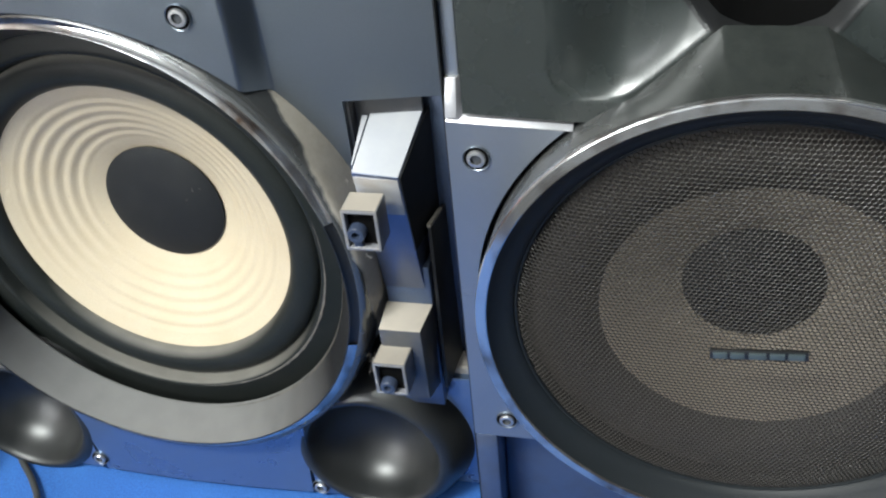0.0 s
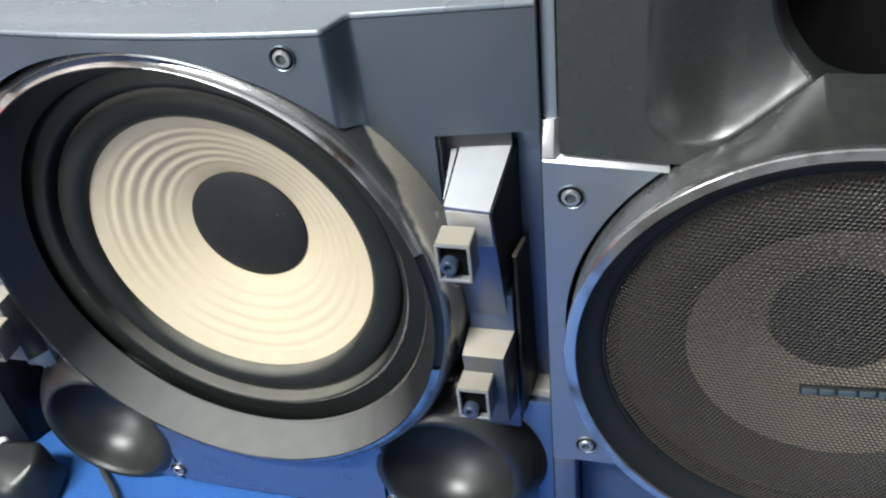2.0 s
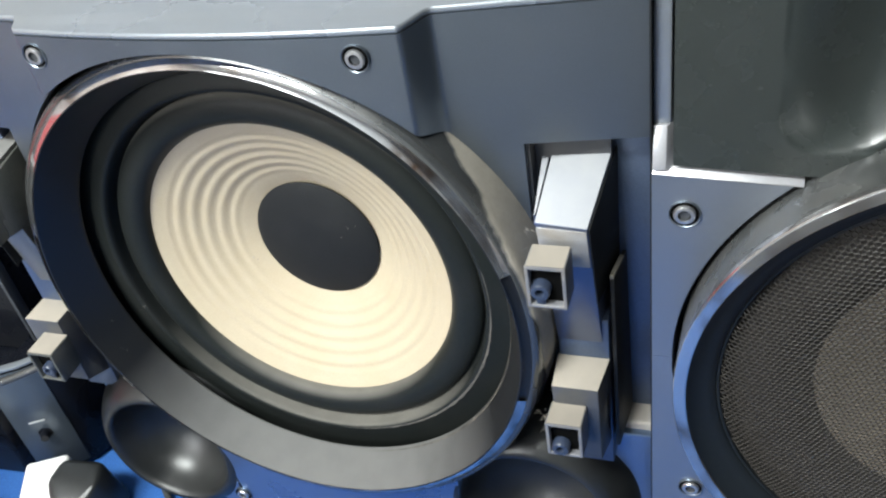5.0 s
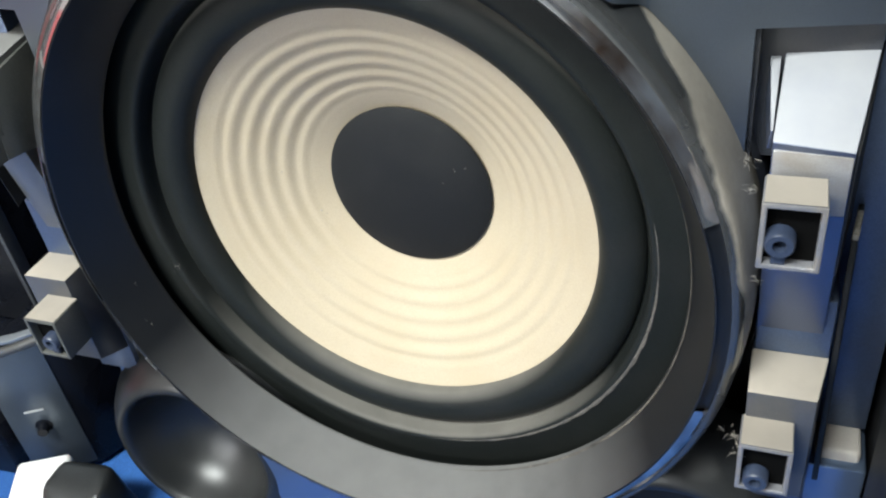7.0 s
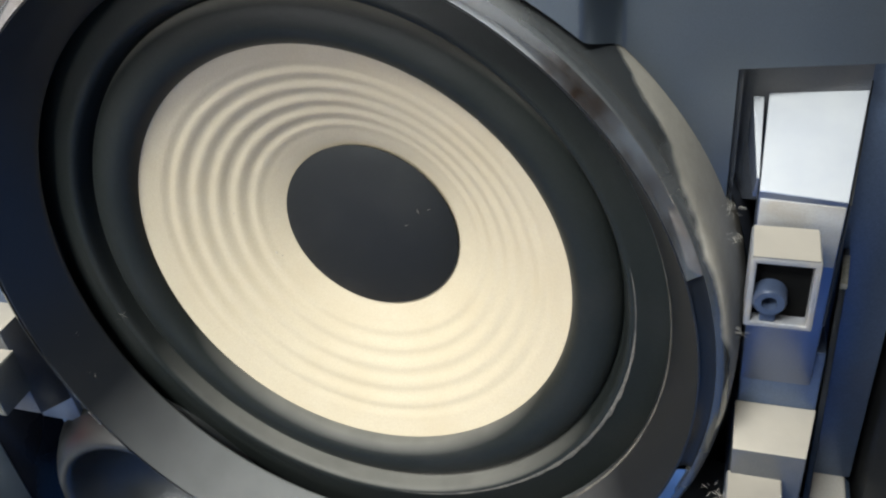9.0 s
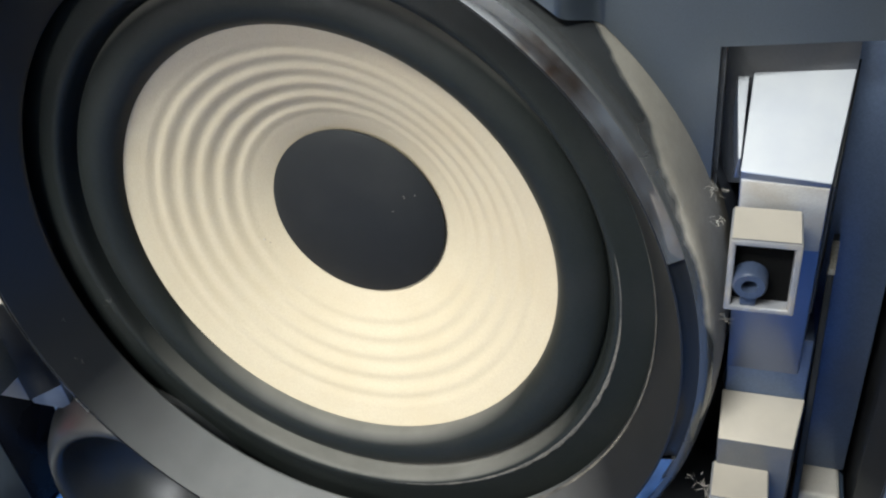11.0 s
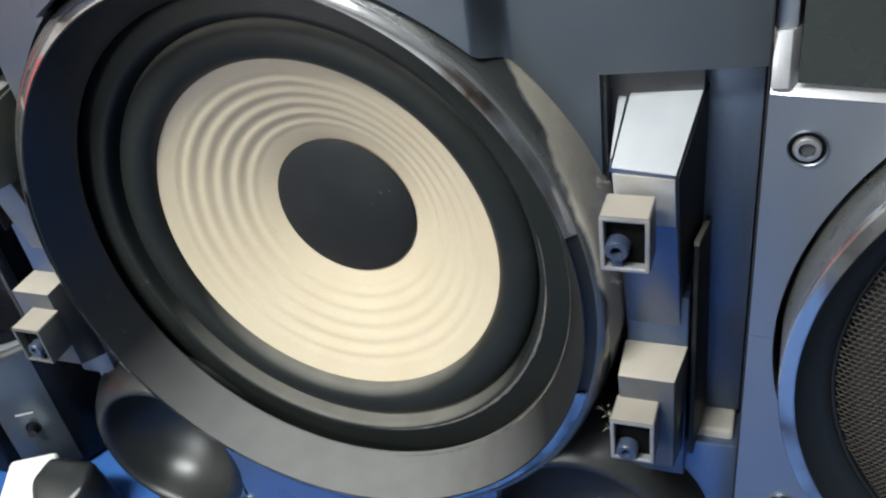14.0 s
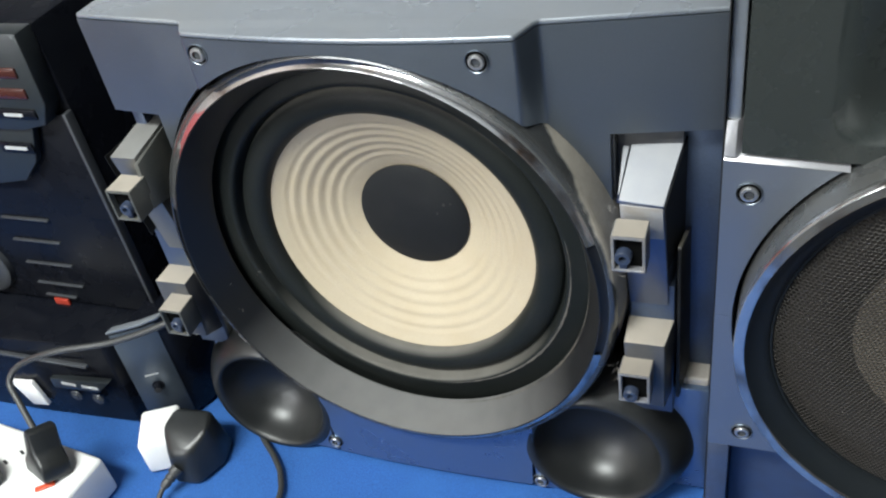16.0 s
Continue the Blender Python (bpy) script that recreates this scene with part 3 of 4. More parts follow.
# ---- flared ports ----
def port(x, y, z, parent):
    m = pose(x, y, z, -4, 0, 0)
    bowl = [(0.0450 * math.sin(radians(a)), 0.0385 * math.cos(radians(a)) + 0.0022) for a in range(78, 5, -6)]
    part("port", moved(revolve([(0.0695, 0.040), (0.0690, 0.033), (0.0672, 0.0250), (0.0640, 0.0170), (0.0600, 0.0098), (0.0560, 0.0046), (0.0525, 0.0017), (0.0500, 0.0005), (0.0480, 0.0006), (0.0466, 0.0020), (0.0456, 0.0048), *bowl, (0.0, 0.0407)], 96), m),
         M_PORT, parent, "black concave bass port bowl", 80)


port(0.134, 0.0, 0.053, speaker)
port(-0.136, 0.0, 0.053, speaker)


# ---- grille towers ----
def bracket(x0, x1, y0, y1, z0, z1, px, parent, lean=0.0, pz=0.0, shell=None):
    """A hollow square clip, open in front, with a pin inside; lean lifts its front edge."""
    w = 0.0018
    bm = bmesh.new()
    ring = [[(x0, z0), (x1, z0), (x1, z1), (x0, z1)], [(x0 + w, z0 + w), (x1 - w, z0 + w), (x1 - w, z1 - w), (x0 + w, z1 - w)]]
    v = [[[bm.verts.new((p[0], y, p[1] + (lean if y == y0 else 0))) for p in r] for y in (y0, y1)] for r in ring]
    for i in range(4):
        j = (i + 1) % 4
        bm.faces.new((v[0][0][i], v[0][0][j], v[0][1][j], v[0][1][i]))
        bm.faces.new((v[1][0][i], v[1][0][j], v[1][1][j], v[1][1][i]))
        bm.faces.new((v[0][0][i], v[0][0][j], v[1][0][j], v[1][0][i]))
        bm.faces.new((v[0][1][i], v[0][1][j], v[1][1][j], v[1][1][i]))
    bmesh.ops.recalc_face_normals(bm, faces=bm.faces)
    b = part("bracket", bev(bm, 0.0005, 2), shell or M_SHELL, parent, "dusty grey hollow square bracket")
    e = 0.0006
    part("bracket_top", block([(x0 + e, y0 + e, z1 + lean - 0.0002), (x1 - e, y0 + e, z1 + lean - 0.0002), (x1 - e, y1, z1 - 0.0002), (x0 + e, y1, z1 - 0.0002),
                               (x0 + e, y0 + e, z1 + lean + 0.0003), (x1 - e, y0 + e, z1 + lean + 0.0003), (x1 - e, y1, z1 + 0.0003), (x0 + e, y1, z1 + 0.0003)]), M_DUSTY, b, "layer of pale dust")
    # a black block paints the shade in the clip's hollow
    part("bracket_shade", box(x0 + w + 0.0001, x1 - w - 0.0001, y0 + 0.0045, y1 - 0.0002, z0 + w + 0.0002, z1 - w - 0.0002 + lean * 0.3), M_VOID, b, "black block painting the shade inside the hollow")
    zc = (z0 + z1) / 2 - 0.0027 + pz
    part("pin", moved(revolve([(0.0, 0.010), (0.0050, 0.010), (0.0047, 0.0008), (0.0041, 0.0), (0.0022, 0.0), (0.0019, 0.001), (0.0019, 0.006), (0.0, 0.006)], 28),
                      Matrix.Translation((px, y0 - 0.0010, zc))), M_PIN, b, "dark hollow plastic pin")
    part("pin_foot", box(px - 0.0022, px + 0.0022, y0 + 0.0008, y0 + 0.0045, z0 + w, zc - 0.0035, 0.0004), M_PIN, b, "small stem under the pin")


def right_tower(parent):
    """The grille mounts beside the woofer: a widening pale mount above, a stub below, each with a clip."""
    t = part("tower", box(0.160, 0.187, 0.0118, 0.0875, 0.10, 0.216, 0.001), M_SIDE, parent, "grey plastic grille tower")
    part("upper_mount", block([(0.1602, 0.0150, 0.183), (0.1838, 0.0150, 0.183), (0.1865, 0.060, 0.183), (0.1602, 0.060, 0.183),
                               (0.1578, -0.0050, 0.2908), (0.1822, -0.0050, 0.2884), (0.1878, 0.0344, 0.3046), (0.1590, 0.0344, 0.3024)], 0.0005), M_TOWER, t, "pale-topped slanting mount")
    part("mount_front", block([(0.1586, -0.0008, 0.262), (0.1820, -0.0008, 0.262), (0.1820, 0.001, 0.262), (0.1586, 0.001, 0.262),
                               (0.1583, -0.0054, 0.2880), (0.1818, -0.0054, 0.2868), (0.1818, -0.003, 0.2868), (0.1583, -0.003, 0.2880)], 0.0003), M_CLIP, t, "grey dusty front of the mount")
    part("mount_side", block([(0.1829, 0.0050, 0.2335), (0.1835, 0.0050, 0.2335), (0.1900, 0.0500, 0.2320), (0.1894, 0.0500, 0.2320),
                              (0.1825, -0.0046, 0.2876), (0.1831, -0.0046, 0.2876), (0.1905, 0.0500, 0.3060), (0.1899, 0.0500, 0.3060)]), M_DULL, t, "black flat side of the mount")
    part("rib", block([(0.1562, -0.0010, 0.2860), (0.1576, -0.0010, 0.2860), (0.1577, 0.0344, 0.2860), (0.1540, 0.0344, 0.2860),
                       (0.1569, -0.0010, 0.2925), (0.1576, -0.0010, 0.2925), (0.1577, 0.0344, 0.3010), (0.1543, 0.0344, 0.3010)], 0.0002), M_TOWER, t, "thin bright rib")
    part("lower_mount", block([(0.1605, -0.0080, 0.128), (0.1840, -0.0080, 0.128), (0.1868, 0.020, 0.118), (0.1605, 0.020, 0.118),
                               (0.1592, -0.0100, 0.1858), (0.1838, -0.0100, 0.1858), (0.1872, 0.0117, 0.1885), (0.1592, 0.0117, 0.1885)], 0.0006), M_DUSTY, t, "dusty topped lower mount")
    bracket(0.1568, 0.1756, -0.027, -0.0100, 0.2572, 0.2818, 0.1632, t, 0.0008, 0.0010)
    bracket(0.1583, 0.1774, -0.027, -0.0085, 0.1475, 0.1720, 0.1655, t, 0.0030, -0.0010)


def left_tower(ox, oy, parent):
    """The mirrored pair of mounts on the far side of the woofer."""
    def span(a, b):
        return (ox - b, ox - a)
    t = part("tower", box(*span(0.160, 0.187), 0.0118 + oy, 0.0875, 0.10, 0.216, 0.001), M_SIDE, parent, "grey plastic grille tower")
    side = [(-0.0055 + oy, 0.2935), (0.0875, 0.3055), (0.0875, 0.104), (0.0150 + oy, 0.104), (0.0150 + oy, 0.183)]
    part("upper_mount", prism(side, *span(0.1595, 0.1795), "x", 0.0006), M_TOWER_L, t, "pale-topped slanting mount")
    part("mount_side", prism([(-0.0050 + oy, 0.2931), (0.0874, 0.2931), (0.0874, 0.2405), (0.0052 + oy, 0.2165)], *span(0.18385, 0.1842), "x"), M_DULL, t)
    part("lower_mount", prism([(-0.008 + oy, 0.1825), (0.02, 0.1825), (0.02, 0.118), (-0.008 + oy, 0.128)], *span(0.1605, 0.1868), "x", 0.0006), M_DUSTY, t)
    part("mount_cheek", block([(ox - 0.1592, -0.0060, 0.2570), (ox - 0.1536, -0.0060, 0.2570), (ox - 0.1556, 0.0560, 0.2450), (ox - 0.1594, 0.0560, 0.2450),
                               (ox - 0.1592, -0.0020, 0.2905), (ox - 0.1562, -0.0020, 0.2905), (ox - 0.1590, 0.0560, 0.2990), (ox - 0.1594, 0.0560, 0.2990)], 0.0006), M_FLANK, t, "dusty dark flank of the mount")
    bracket(*span(0.1545, 0.1745), -0.027 + oy, -0.0078 + oy, 0.2565, 0.281, ox - 0.1633, t, shell=M_FLANK)
    bracket(*span(0.1575, 0.1770), -0.027 + oy, -0.0078 + oy, 0.1465, 0.171, ox - 0.1663, t, shell=M_FLANK)


right_tower(speaker)
left_tower(-0.008, 0.006, speaker)

# ---- second speaker with the mesh grille ----
RX, RZ = 0.360, 0.2285
YR = -0.018
TILT_R = Matrix.Translation((RX, 0, RZ)) @ Euler((-0.012, 0, -0.045)).to_matrix().to_4x4()
speaker_r = thing("speaker", "gunmetal grey stereo speaker with round black mesh grille", "speaker")
RL, RR, RTOP = 0.2124, 0.5056, 0.56
part("cabinet", box(RL + 0.002, RR - 0.002, 0.02, 0.32, 0.004, 0.3302, 0.002), M_BLACK, speaker_r, "dark vinyl cabinet box")
part("upper_cabinet", box(RL + 0.002, RR - 0.002, 0.072, 0.32, 0.3303, RTOP, 0.002), M_BLACK, speaker_r, "dark vinyl cabinet box")
for a, b in ((RL + 0.002, 0.221), (0.498, RR - 0.002)):
    part("cabinet_side", box(a, b, 0.021, 0.0715, 0.3303, RTOP, 0.001), M_BLACK, speaker_r)


HX, HZ, HR = 0.3576, 0.2252, 0.1360
BX = 0.350                                   # middle of bridge and horn


def rarc(x, r, sign):
    return HZ + sign * math.sqrt(max(r * r - (x - HX) ** 2, 0))


def bar_z(x):
    """The foot of the bright bar, which rises towards the outer edge of the cabinet."""
    m = BX - abs(x - BX)
    return 0.3261 + 0.058 * max(0.2705 - m, 0)


def right_y(x, z):
    return YR


def hole_side(reach):
    """Stations from the panel's outer edge inwards along the round hole."""
    end = math.acos((HX - reach) / HR)
    return spread(RL, HX - HR - 0.0002, 3) + [HX - HR * math.cos(a) for a in spread(0.001, end, 40)]


for upper, reach in ((True, 0.2665), (False, 0.2823)):
    left = hole_side(reach)
    for xs in (left, [min(2 * HX - x, RR) for x in reversed(left)]):
        if upper:
            bm = columns(xs, lambda x: rarc(x, HR, 1), bar_z, right_y, 0.03, 8)
        else:
            bm = columns(xs, lambda x: 0.112, lambda x: rarc(x, HR, -1) - 0.0002, right_y, 0.03, 8)
        part("front_panel", bm, M_PANEL_R, speaker_r, "gunmetal front panel")
part("side_panel", box(RL - 0.0008, RL - 0.0002, YR + 0.0012, 0.02, 0.004, RTOP), M_DULL, speaker_r, "dull black cabinet side")
# bright bevelled frame round the gloss panel
for a, b in ((RL, 0.2195), (0.4985, RR)):
    part("frame", box(a, b, YR + 0.0060, 0.02, 0.3495, RTOP, 0.0012), M_TOP, speaker_r, "silver-grey frame edge")
bar = [(YR, 0.3262), (YR - 0.0003, 0.3267), (YR + 0.006, 0.3306), (0.02, 0.3306), (0.02, 0.3262)]
for a, b in ((RL + 0.0002, 0.2705), (2 * BX - 0.2705, RR - 0.0002)):
    bm = prism(bar, a, b, "x", 0.0004)
    for v in bm.verts:
        v.co.z += bar_z(v.co.x) - 0.3261
    part("frame", bm, M_SILVER, speaker_r, "bright bevelled frame edge")


def corner_piece():
    """The bright corner leaf that leans back from the bar up to the frame."""
    bm = prism([(RL + 0.0003, YR - 0.0006), (0.2180, YR - 0.0006), (0.2207, YR + 0.004), (0.2207, 0.012), (RL + 0.0003, 0.012)], 0.3322, 0.3500, "z", 0.0002)
    for v in bm.verts:
        if v.co.y < 0:
            v.co.y += 0.28 * (v.co.z - 0.3322)
    return bm


part("frame", corner_piece(), M_SILVER, speaker_r, "bright bevelled frame corner")
part("skirt_panel", box(0.2262, 0.492, 0.004, 0.03, 0.004, 0.15, 0.002), M_SIDE, speaker_r)
part("foot_strip", box(RL, 0.2258, YR, 0.02, 0.004, 0.1115, 0.0015), M_SIDE, speaker_r)


HORN_Z, HORN_R = 0.4055, 0.042
V0, V1 = Vector((0.2925, 0, 0.3412)), Vector((0.3292, 0, 0.3732))


def panel_y(x, z):
    """Depth of the upper panel: a rounded scoop sinks towards the horn and meets the bridge along a V."""
    x0, z0, rc = 0.2590, 0.3412, 0.016
    along = (V1 - V0).normalized()
    m = BX - abs(x - BX)
    a, b = m - x0, z - z0
    d = rc - math.hypot(rc - a, rc - b) if a < rc and b < rc else min(a, b)
    y = YR + 0.001
    if d > 0:
        p = Vector((m, 0, z)) - V0
        t = p.dot(along)
        side = along.x * p.z - along.z * p.x
        low = 0.0088 * min(max(t / (V1 - V0).length, 0), 1.0) * min(max(1 - side / 0.08, 0), 1)
        near = max(0.5 * (b + side - math.hypot(b - side, 0.005)), 0) if side < 0.06 else max(b, 0)
        reach = max(a, 0)
        wall = (0.0138 - 0.0074 * min(max(t / 0.0487, 0), 1)) * (1 - math.exp(-near / 0.014)) * ease(reach / 0.034)
        valley = 0.034 * (min(reach, 0.058) / 0.055) ** 3 * (1 - math.exp(-near / 0.085))
        top = ease((0.548 - z) / 0.03)
        lip = 0.0009 * min(d / 0.0011, 1) * min(max(1 - (z - 0.346) / 0.03, 0.16), 1)
        y += (low + wall + valley + lip) * top
    return y


def gloss_panel():
    bm = bmesh.new()
    nx, nz = 280, 170
    vs = []
    for i in range(nx + 1):
        x = 0.2207 + (0.4983 - 0.2207) * i / nx
        vs.append([])
        for k in range(nz + 1):
            foot = bar_z(x) + 0.0047
            z = foot + (RTOP - 0.002 - foot) * (k / nz) ** 1.5
            vs[-1].append(bm.verts.new((x, panel_y(x, z), z)))

    def cut(x, z):
        m = BX - abs(x - BX)
        below = z < V1.z and V0.x < m and (z - V0.z) < (m - V0.x) * (V1.z - V0.z) / (V1.x - V0.x) - 0.0016
        return below or math.hypot(x - BX, z - HORN_Z) < HORN_R + 0.0006
    for i in range(nx):
        for k in range(nz):
            q = (vs[i][k], vs[i + 1][k], vs[i + 1][k + 1], vs[i][k + 1])
            mid = sum((v.co for v in q), Vector()) / 4
            if not cut(mid.x, mid.z):
                bm.faces.new(q)
    bmesh.ops.delete(bm, geom=[v for v in bm.verts if not v.link_faces], context="VERTS")
    return bm


def horn(profile):
    """A black funnel whose rim follows the scoop."""
    bm = bmesh.new()
    rings = []
    for r, d in profile:
        ring = []
        for i in range(96):
            a = 2 * math.pi * i / 96
            x, z = BX + HORN_R * max(r, 0.97) * math.cos(a), HORN_Z + HORN_R * max(r, 0.97) * math.sin(a)
            k = min(r, 1)
            ring.append(bm.verts.new((BX + r * HORN_R * math.cos(a), panel_y(x, z) * k + 0.004 * (1 - k) + d, HORN_Z + r * HORN_R * math.sin(a))))
        rings.append(ring)
    for p, q in zip(rings, rings[1:]):
        for i in range(96):
            bm.faces.new((p[i], p[(i + 1) % 96], q[(i + 1) % 96], q[i]))
    return bm


def side_point(a, q):
    p = TILT_R @ Vector((0.1337 * math.cos(a), -0.0480, 0.1337 * math.sin(a)))
    return p.lerp(Vector((HX + 0.1328 * math.cos(a), -0.008, HZ - 0.0006 + 0.1328 * math.sin(a))), q)


def bridge():
    """A smooth shelf from the chrome ring back to the V-shaped foot of the scoop."""
    bm = bmesh.new()
    foot = [side_point(radians(118.4), 0.76), (V1.x + 0.0012, YR + 0.0092, V1.z), (2 * BX - V1.x - 0.0012, YR + 0.0092, V1.z), side_point(radians(64.5), 0.76)]
    n, rows = 72, 14
    grid = []
    for i in range(n + 1):
        u = i / n * 3
        k = min(int(u), 2)
        f = Vector(foot[k]).lerp(Vector(foot[k + 1]), u - k)
        a = radians(118.4 + (64.5 - 118.4) * i / n)
        r = TILT_R @ Vector((0.1336 * math.cos(a), -0.0468, 0.1336 * math.sin(a)))
        grid.append([bm.verts.new(r.lerp(f, q) - Vector((0, 0.25, 1)) * 0.0014 * math.sin(math.pi * q) * min(1, i / 16, (n - i) / 16)) for q in spread(0, 1, rows)])
    for p, q in zip(grid, grid[1:]):
        for k in range(rows):
            bm.faces.new((p[k], q[k], q[k + 1], p[k + 1]))
    return bm


def bezel_side():
    bm = bmesh.new()
    rings = [[bm.verts.new(side_point(radians(118.4 + 306.1 * i / 180), q)) for i in range(181)] for q in spread(0, 1, 6)]
    for p, r in zip(rings, rings[1:]):
        for i in range(180):
            bm.faces.new((p[i], p[i + 1], r[i + 1], r[i]))
    return bm


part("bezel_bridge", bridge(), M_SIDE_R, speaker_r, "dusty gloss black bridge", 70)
part("gloss_panel", gloss_panel(), M_PIANO, speaker_r, "dusty gloss black tweeter panel", 60)
part("horn", horn([(0.9, 0.008), (0.82, 0.018), (0.74, 0.028), (0.5, 0.042), (0.001, 0.050)]), M_VOID, speaker_r, "matt black tweeter horn")
part("horn_rim", horn([(1.045, -0.0003), (1.02, -0.0001), (1.0, 0.0004), (0.98, 0.0014), (0.96, 0.0028), (0.93, 0.0052), (0.9, 0.008)]), M_DULL, speaker_r, "rounded black horn rim")
part("tweeter", moved(revolve([(0.020, 0.004), (0.017, -0.003), (0.010, -0.007), (0.0, -0.009)], 40), Matrix.Translation((BX, 0.038, 0.4055))), M_VOID, speaker_r, "black dome tweeter")
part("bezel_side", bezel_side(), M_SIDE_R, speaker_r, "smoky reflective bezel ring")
part("chrome_trim", moved(revolve([(0.1277, -0.0488), (0.1279, -0.0497), (0.1284, -0.0501), (0.1328, -0.0501), (0.1333, -0.0499), (0.1336, -0.0495), (0.13375, -0.0488), (0.1338, -0.0470)], 192), TILT_R), M_CHROME, speaker_r, "worn chrome trim ring", 20)
part("funnel", moved(revolve([(0.1279, -0.0490), (0.1276, -0.0482), (0.1200, -0.0410), (0.1166, -0.0388), (0.1156, -0.0360), (0.1152, 0.0)], 192), TILT_R), M_FUNNEL_R, speaker_r, "satin black funnel")
part("cone", moved(revolve([(0.1150, -0.024), (0.105, -0.030), (0.094, -0.033), (0.083, -0.030), (0.0750, -0.024)], 128), TILT_R), M_RUBBER_R, speaker_r, "black rubber surround")
part("cone", moved(revolve([(0.0750, -0.024), (0.062, -0.017), (0.048, -0.008), (0.0345, 0.001)], 128), TILT_R), M_CONE_R, speaker_r, "cream cone behind the mesh")
part("dust_cap", moved(revolve([(0.0350, 0.0005), (0.029, -0.004), (0.016, -0.007), (0.0, -0.008)], 64), TILT_R), M_CAP, speaker_r, "dark dust cap")


def grille():
    p = 0.0024
    rmax = 0.1152
    verts, faces = [], []
    rows = int(rmax / (p * 0.866)) + 1
    reach = int(rmax / p) + 2

    def depth(x, z):
        q = (x * x + z * z) / (rmax * rmax)
        return -0.0425 + 0.002 * q + 0.0045 * q ** 7
    for k in range(-rows, rows + 1):
        cz = k * p * 0.8660
        for i in range(-reach, reach + 1):
            cx = (i + 0.5 * (k % 2)) * p
            if math.hypot(cx, cz) > rmax - 0.0010:
                continue
            base = len(verts)
            for rr, dd in ((0.5774 * p, 0.0), (0.500 * p, 0.00017), (0.462 * p, 0.0007)):
                for a in range(6):
                    t = radians(30 + 60 * a)
                    x, z = cx + rr * math.cos(t), cz + rr * math.sin(t)
                    verts.append((x, depth(x, z) + dd, z))
            for a in range(6):
                b = (a + 1) % 6
                faces.append((base + a, base + b, base + 6 + b, base + 6 + a))
                faces.append((base + 6 + a, base + 6 + b, base + 12 + b, base + 12 + a))
    me = bpy.data.meshes.new("mesh_grille")
    me.from_pydata([TILT_R @ Vector(v) for v in verts], [], faces)
    me.materials.append(M_MESH)
    ob = new("mesh_grille", me)
    ob.parent = speaker_r
    ob["label"] = "perforated black steel mesh"
    return ob


grille()
part("grille_rim", moved(revolve([(0.1160, -0.0345), (0.1160, -0.0372), (0.1155, -0.0377), (0.1148, -0.0374), (0.1144, -0.0355)], 160), TILT_R), M_FUNNEL_R, speaker_r, "rolled rim of the mesh")
# badge: five plain raised shapes on a dark plate
BADGE = TILT_R @ pose(0.0025, 0, -0.0070, 0, -6.5, 0)
badge = part("badge", moved(box(-0.0222, 0.0222, -0.0443, -0.0425, -0.0030, 0.0030, 0.0006), BADGE), M_BLACK, speaker_r, "small dark badge with silver shapes")
for a, b in ((-0.0208, -0.0142), (-0.0128, -0.0062), (-0.0044, 0.0034), (0.0050, 0.0118), (0.0132, 0.0206)):
    part("badge_shape", moved(box(a, b, -0.0450, -0.0443, -0.0021, 0.0021, 0.0004), BADGE), M_LOGO, badge)
for sx, sz in ((0.2258, 0.3107), (0.2325, 0.1275), (0.4922, 0.3107), (0.4855, 0.1275)):
    screw((sx, right_y(sx, sz) - 0.0004, sz), speaker_r, 0.0066 if sz > 0.2 else 0.0064)

# ---- stereo deck ----
deck = thing("stereo_deck", "black and grey hi-fi deck standing beside the speaker", "stereo")
DX = -0.25
part("body", box(-0.62, DX, 0.045, 0.33, 0.10, 0.37, 0.003), M_NAVY, deck, "dark deck housing")
part("display_panel", prism([(DX - 0.0005, 0.37), (DX - 0.003, 0.315), (-0.262, 0.297), (-0.285, 0.292), (-0.62, 0.285), (-0.62, 0.37)], 0.028, 0.046, "y", 0.002), M_DECKGREY, deck, "grey upper control panel")
part("tape_panel", box(-0.62, DX - 0.004, 0.039, 0.046, 0.102, 0.30, 0.001), M_NAVY, deck, "gloss black front panel")
part("edge_strip", box(DX - 0.0022, DX + 0.0012, 0.0365, 0.0455, 0.102, 0.302, 0.0012), M_LINE, deck, "silver edge strip")
part("tab_panel", prism([(-0.278, 0.2955), (-0.292, 0.262), (-0.312, 0.243), (-0.34, 0.238), (-0.62, 0.238), (-0.62, 0.2955)], 0.031, 0.0385, "y", 0.0012), M_DECKGREY, deck, "grey rounded tab")
for z, c in ((0.3405, M_RED), (0.324, M_RED), (0.307, M_NAVY)):
    part("button", box(-0.33 if c is M_RED else -0.302, -0.2645, 0.0262, 0.029, z - 0.0042, z + 0.0042, 0.0012), c, deck)
part("label_bar", box(-0.293, -0.276, 0.0254, 0.0261, 0.3058, 0.3082), M_LABEL, deck)
pl = part("label_plate", box(-0.318, -0.287, 0.0294, 0.0312, 0.2705, 0.2795, 0.0006), M_NAVY, deck)
part("label_bar", box(-0.313, -0.292, 0.0286, 0.0293, 0.2738, 0.2765), M_LABEL, pl)
for i, z in enumerate((0.1970, 0.1730, 0.1475, 0.1240)):
    part("slot_trim", box(-0.370, -0.320, 0.0362, 0.0392, z - 0.0008, z + 0.0008, 0.0004), M_LINE, deck, "thin silver button edge")
part("slot_trim", box(-0.368, -0.334, 0.0362, 0.0392, 0.1085, 0.1102, 0.0005), M_LINE, deck)
part("indicator", box(-0.362, -0.346, 0.0366, 0.0392, 0.0985, 0.1055, 0.0008), M_LED, deck, "small red lit indicator")
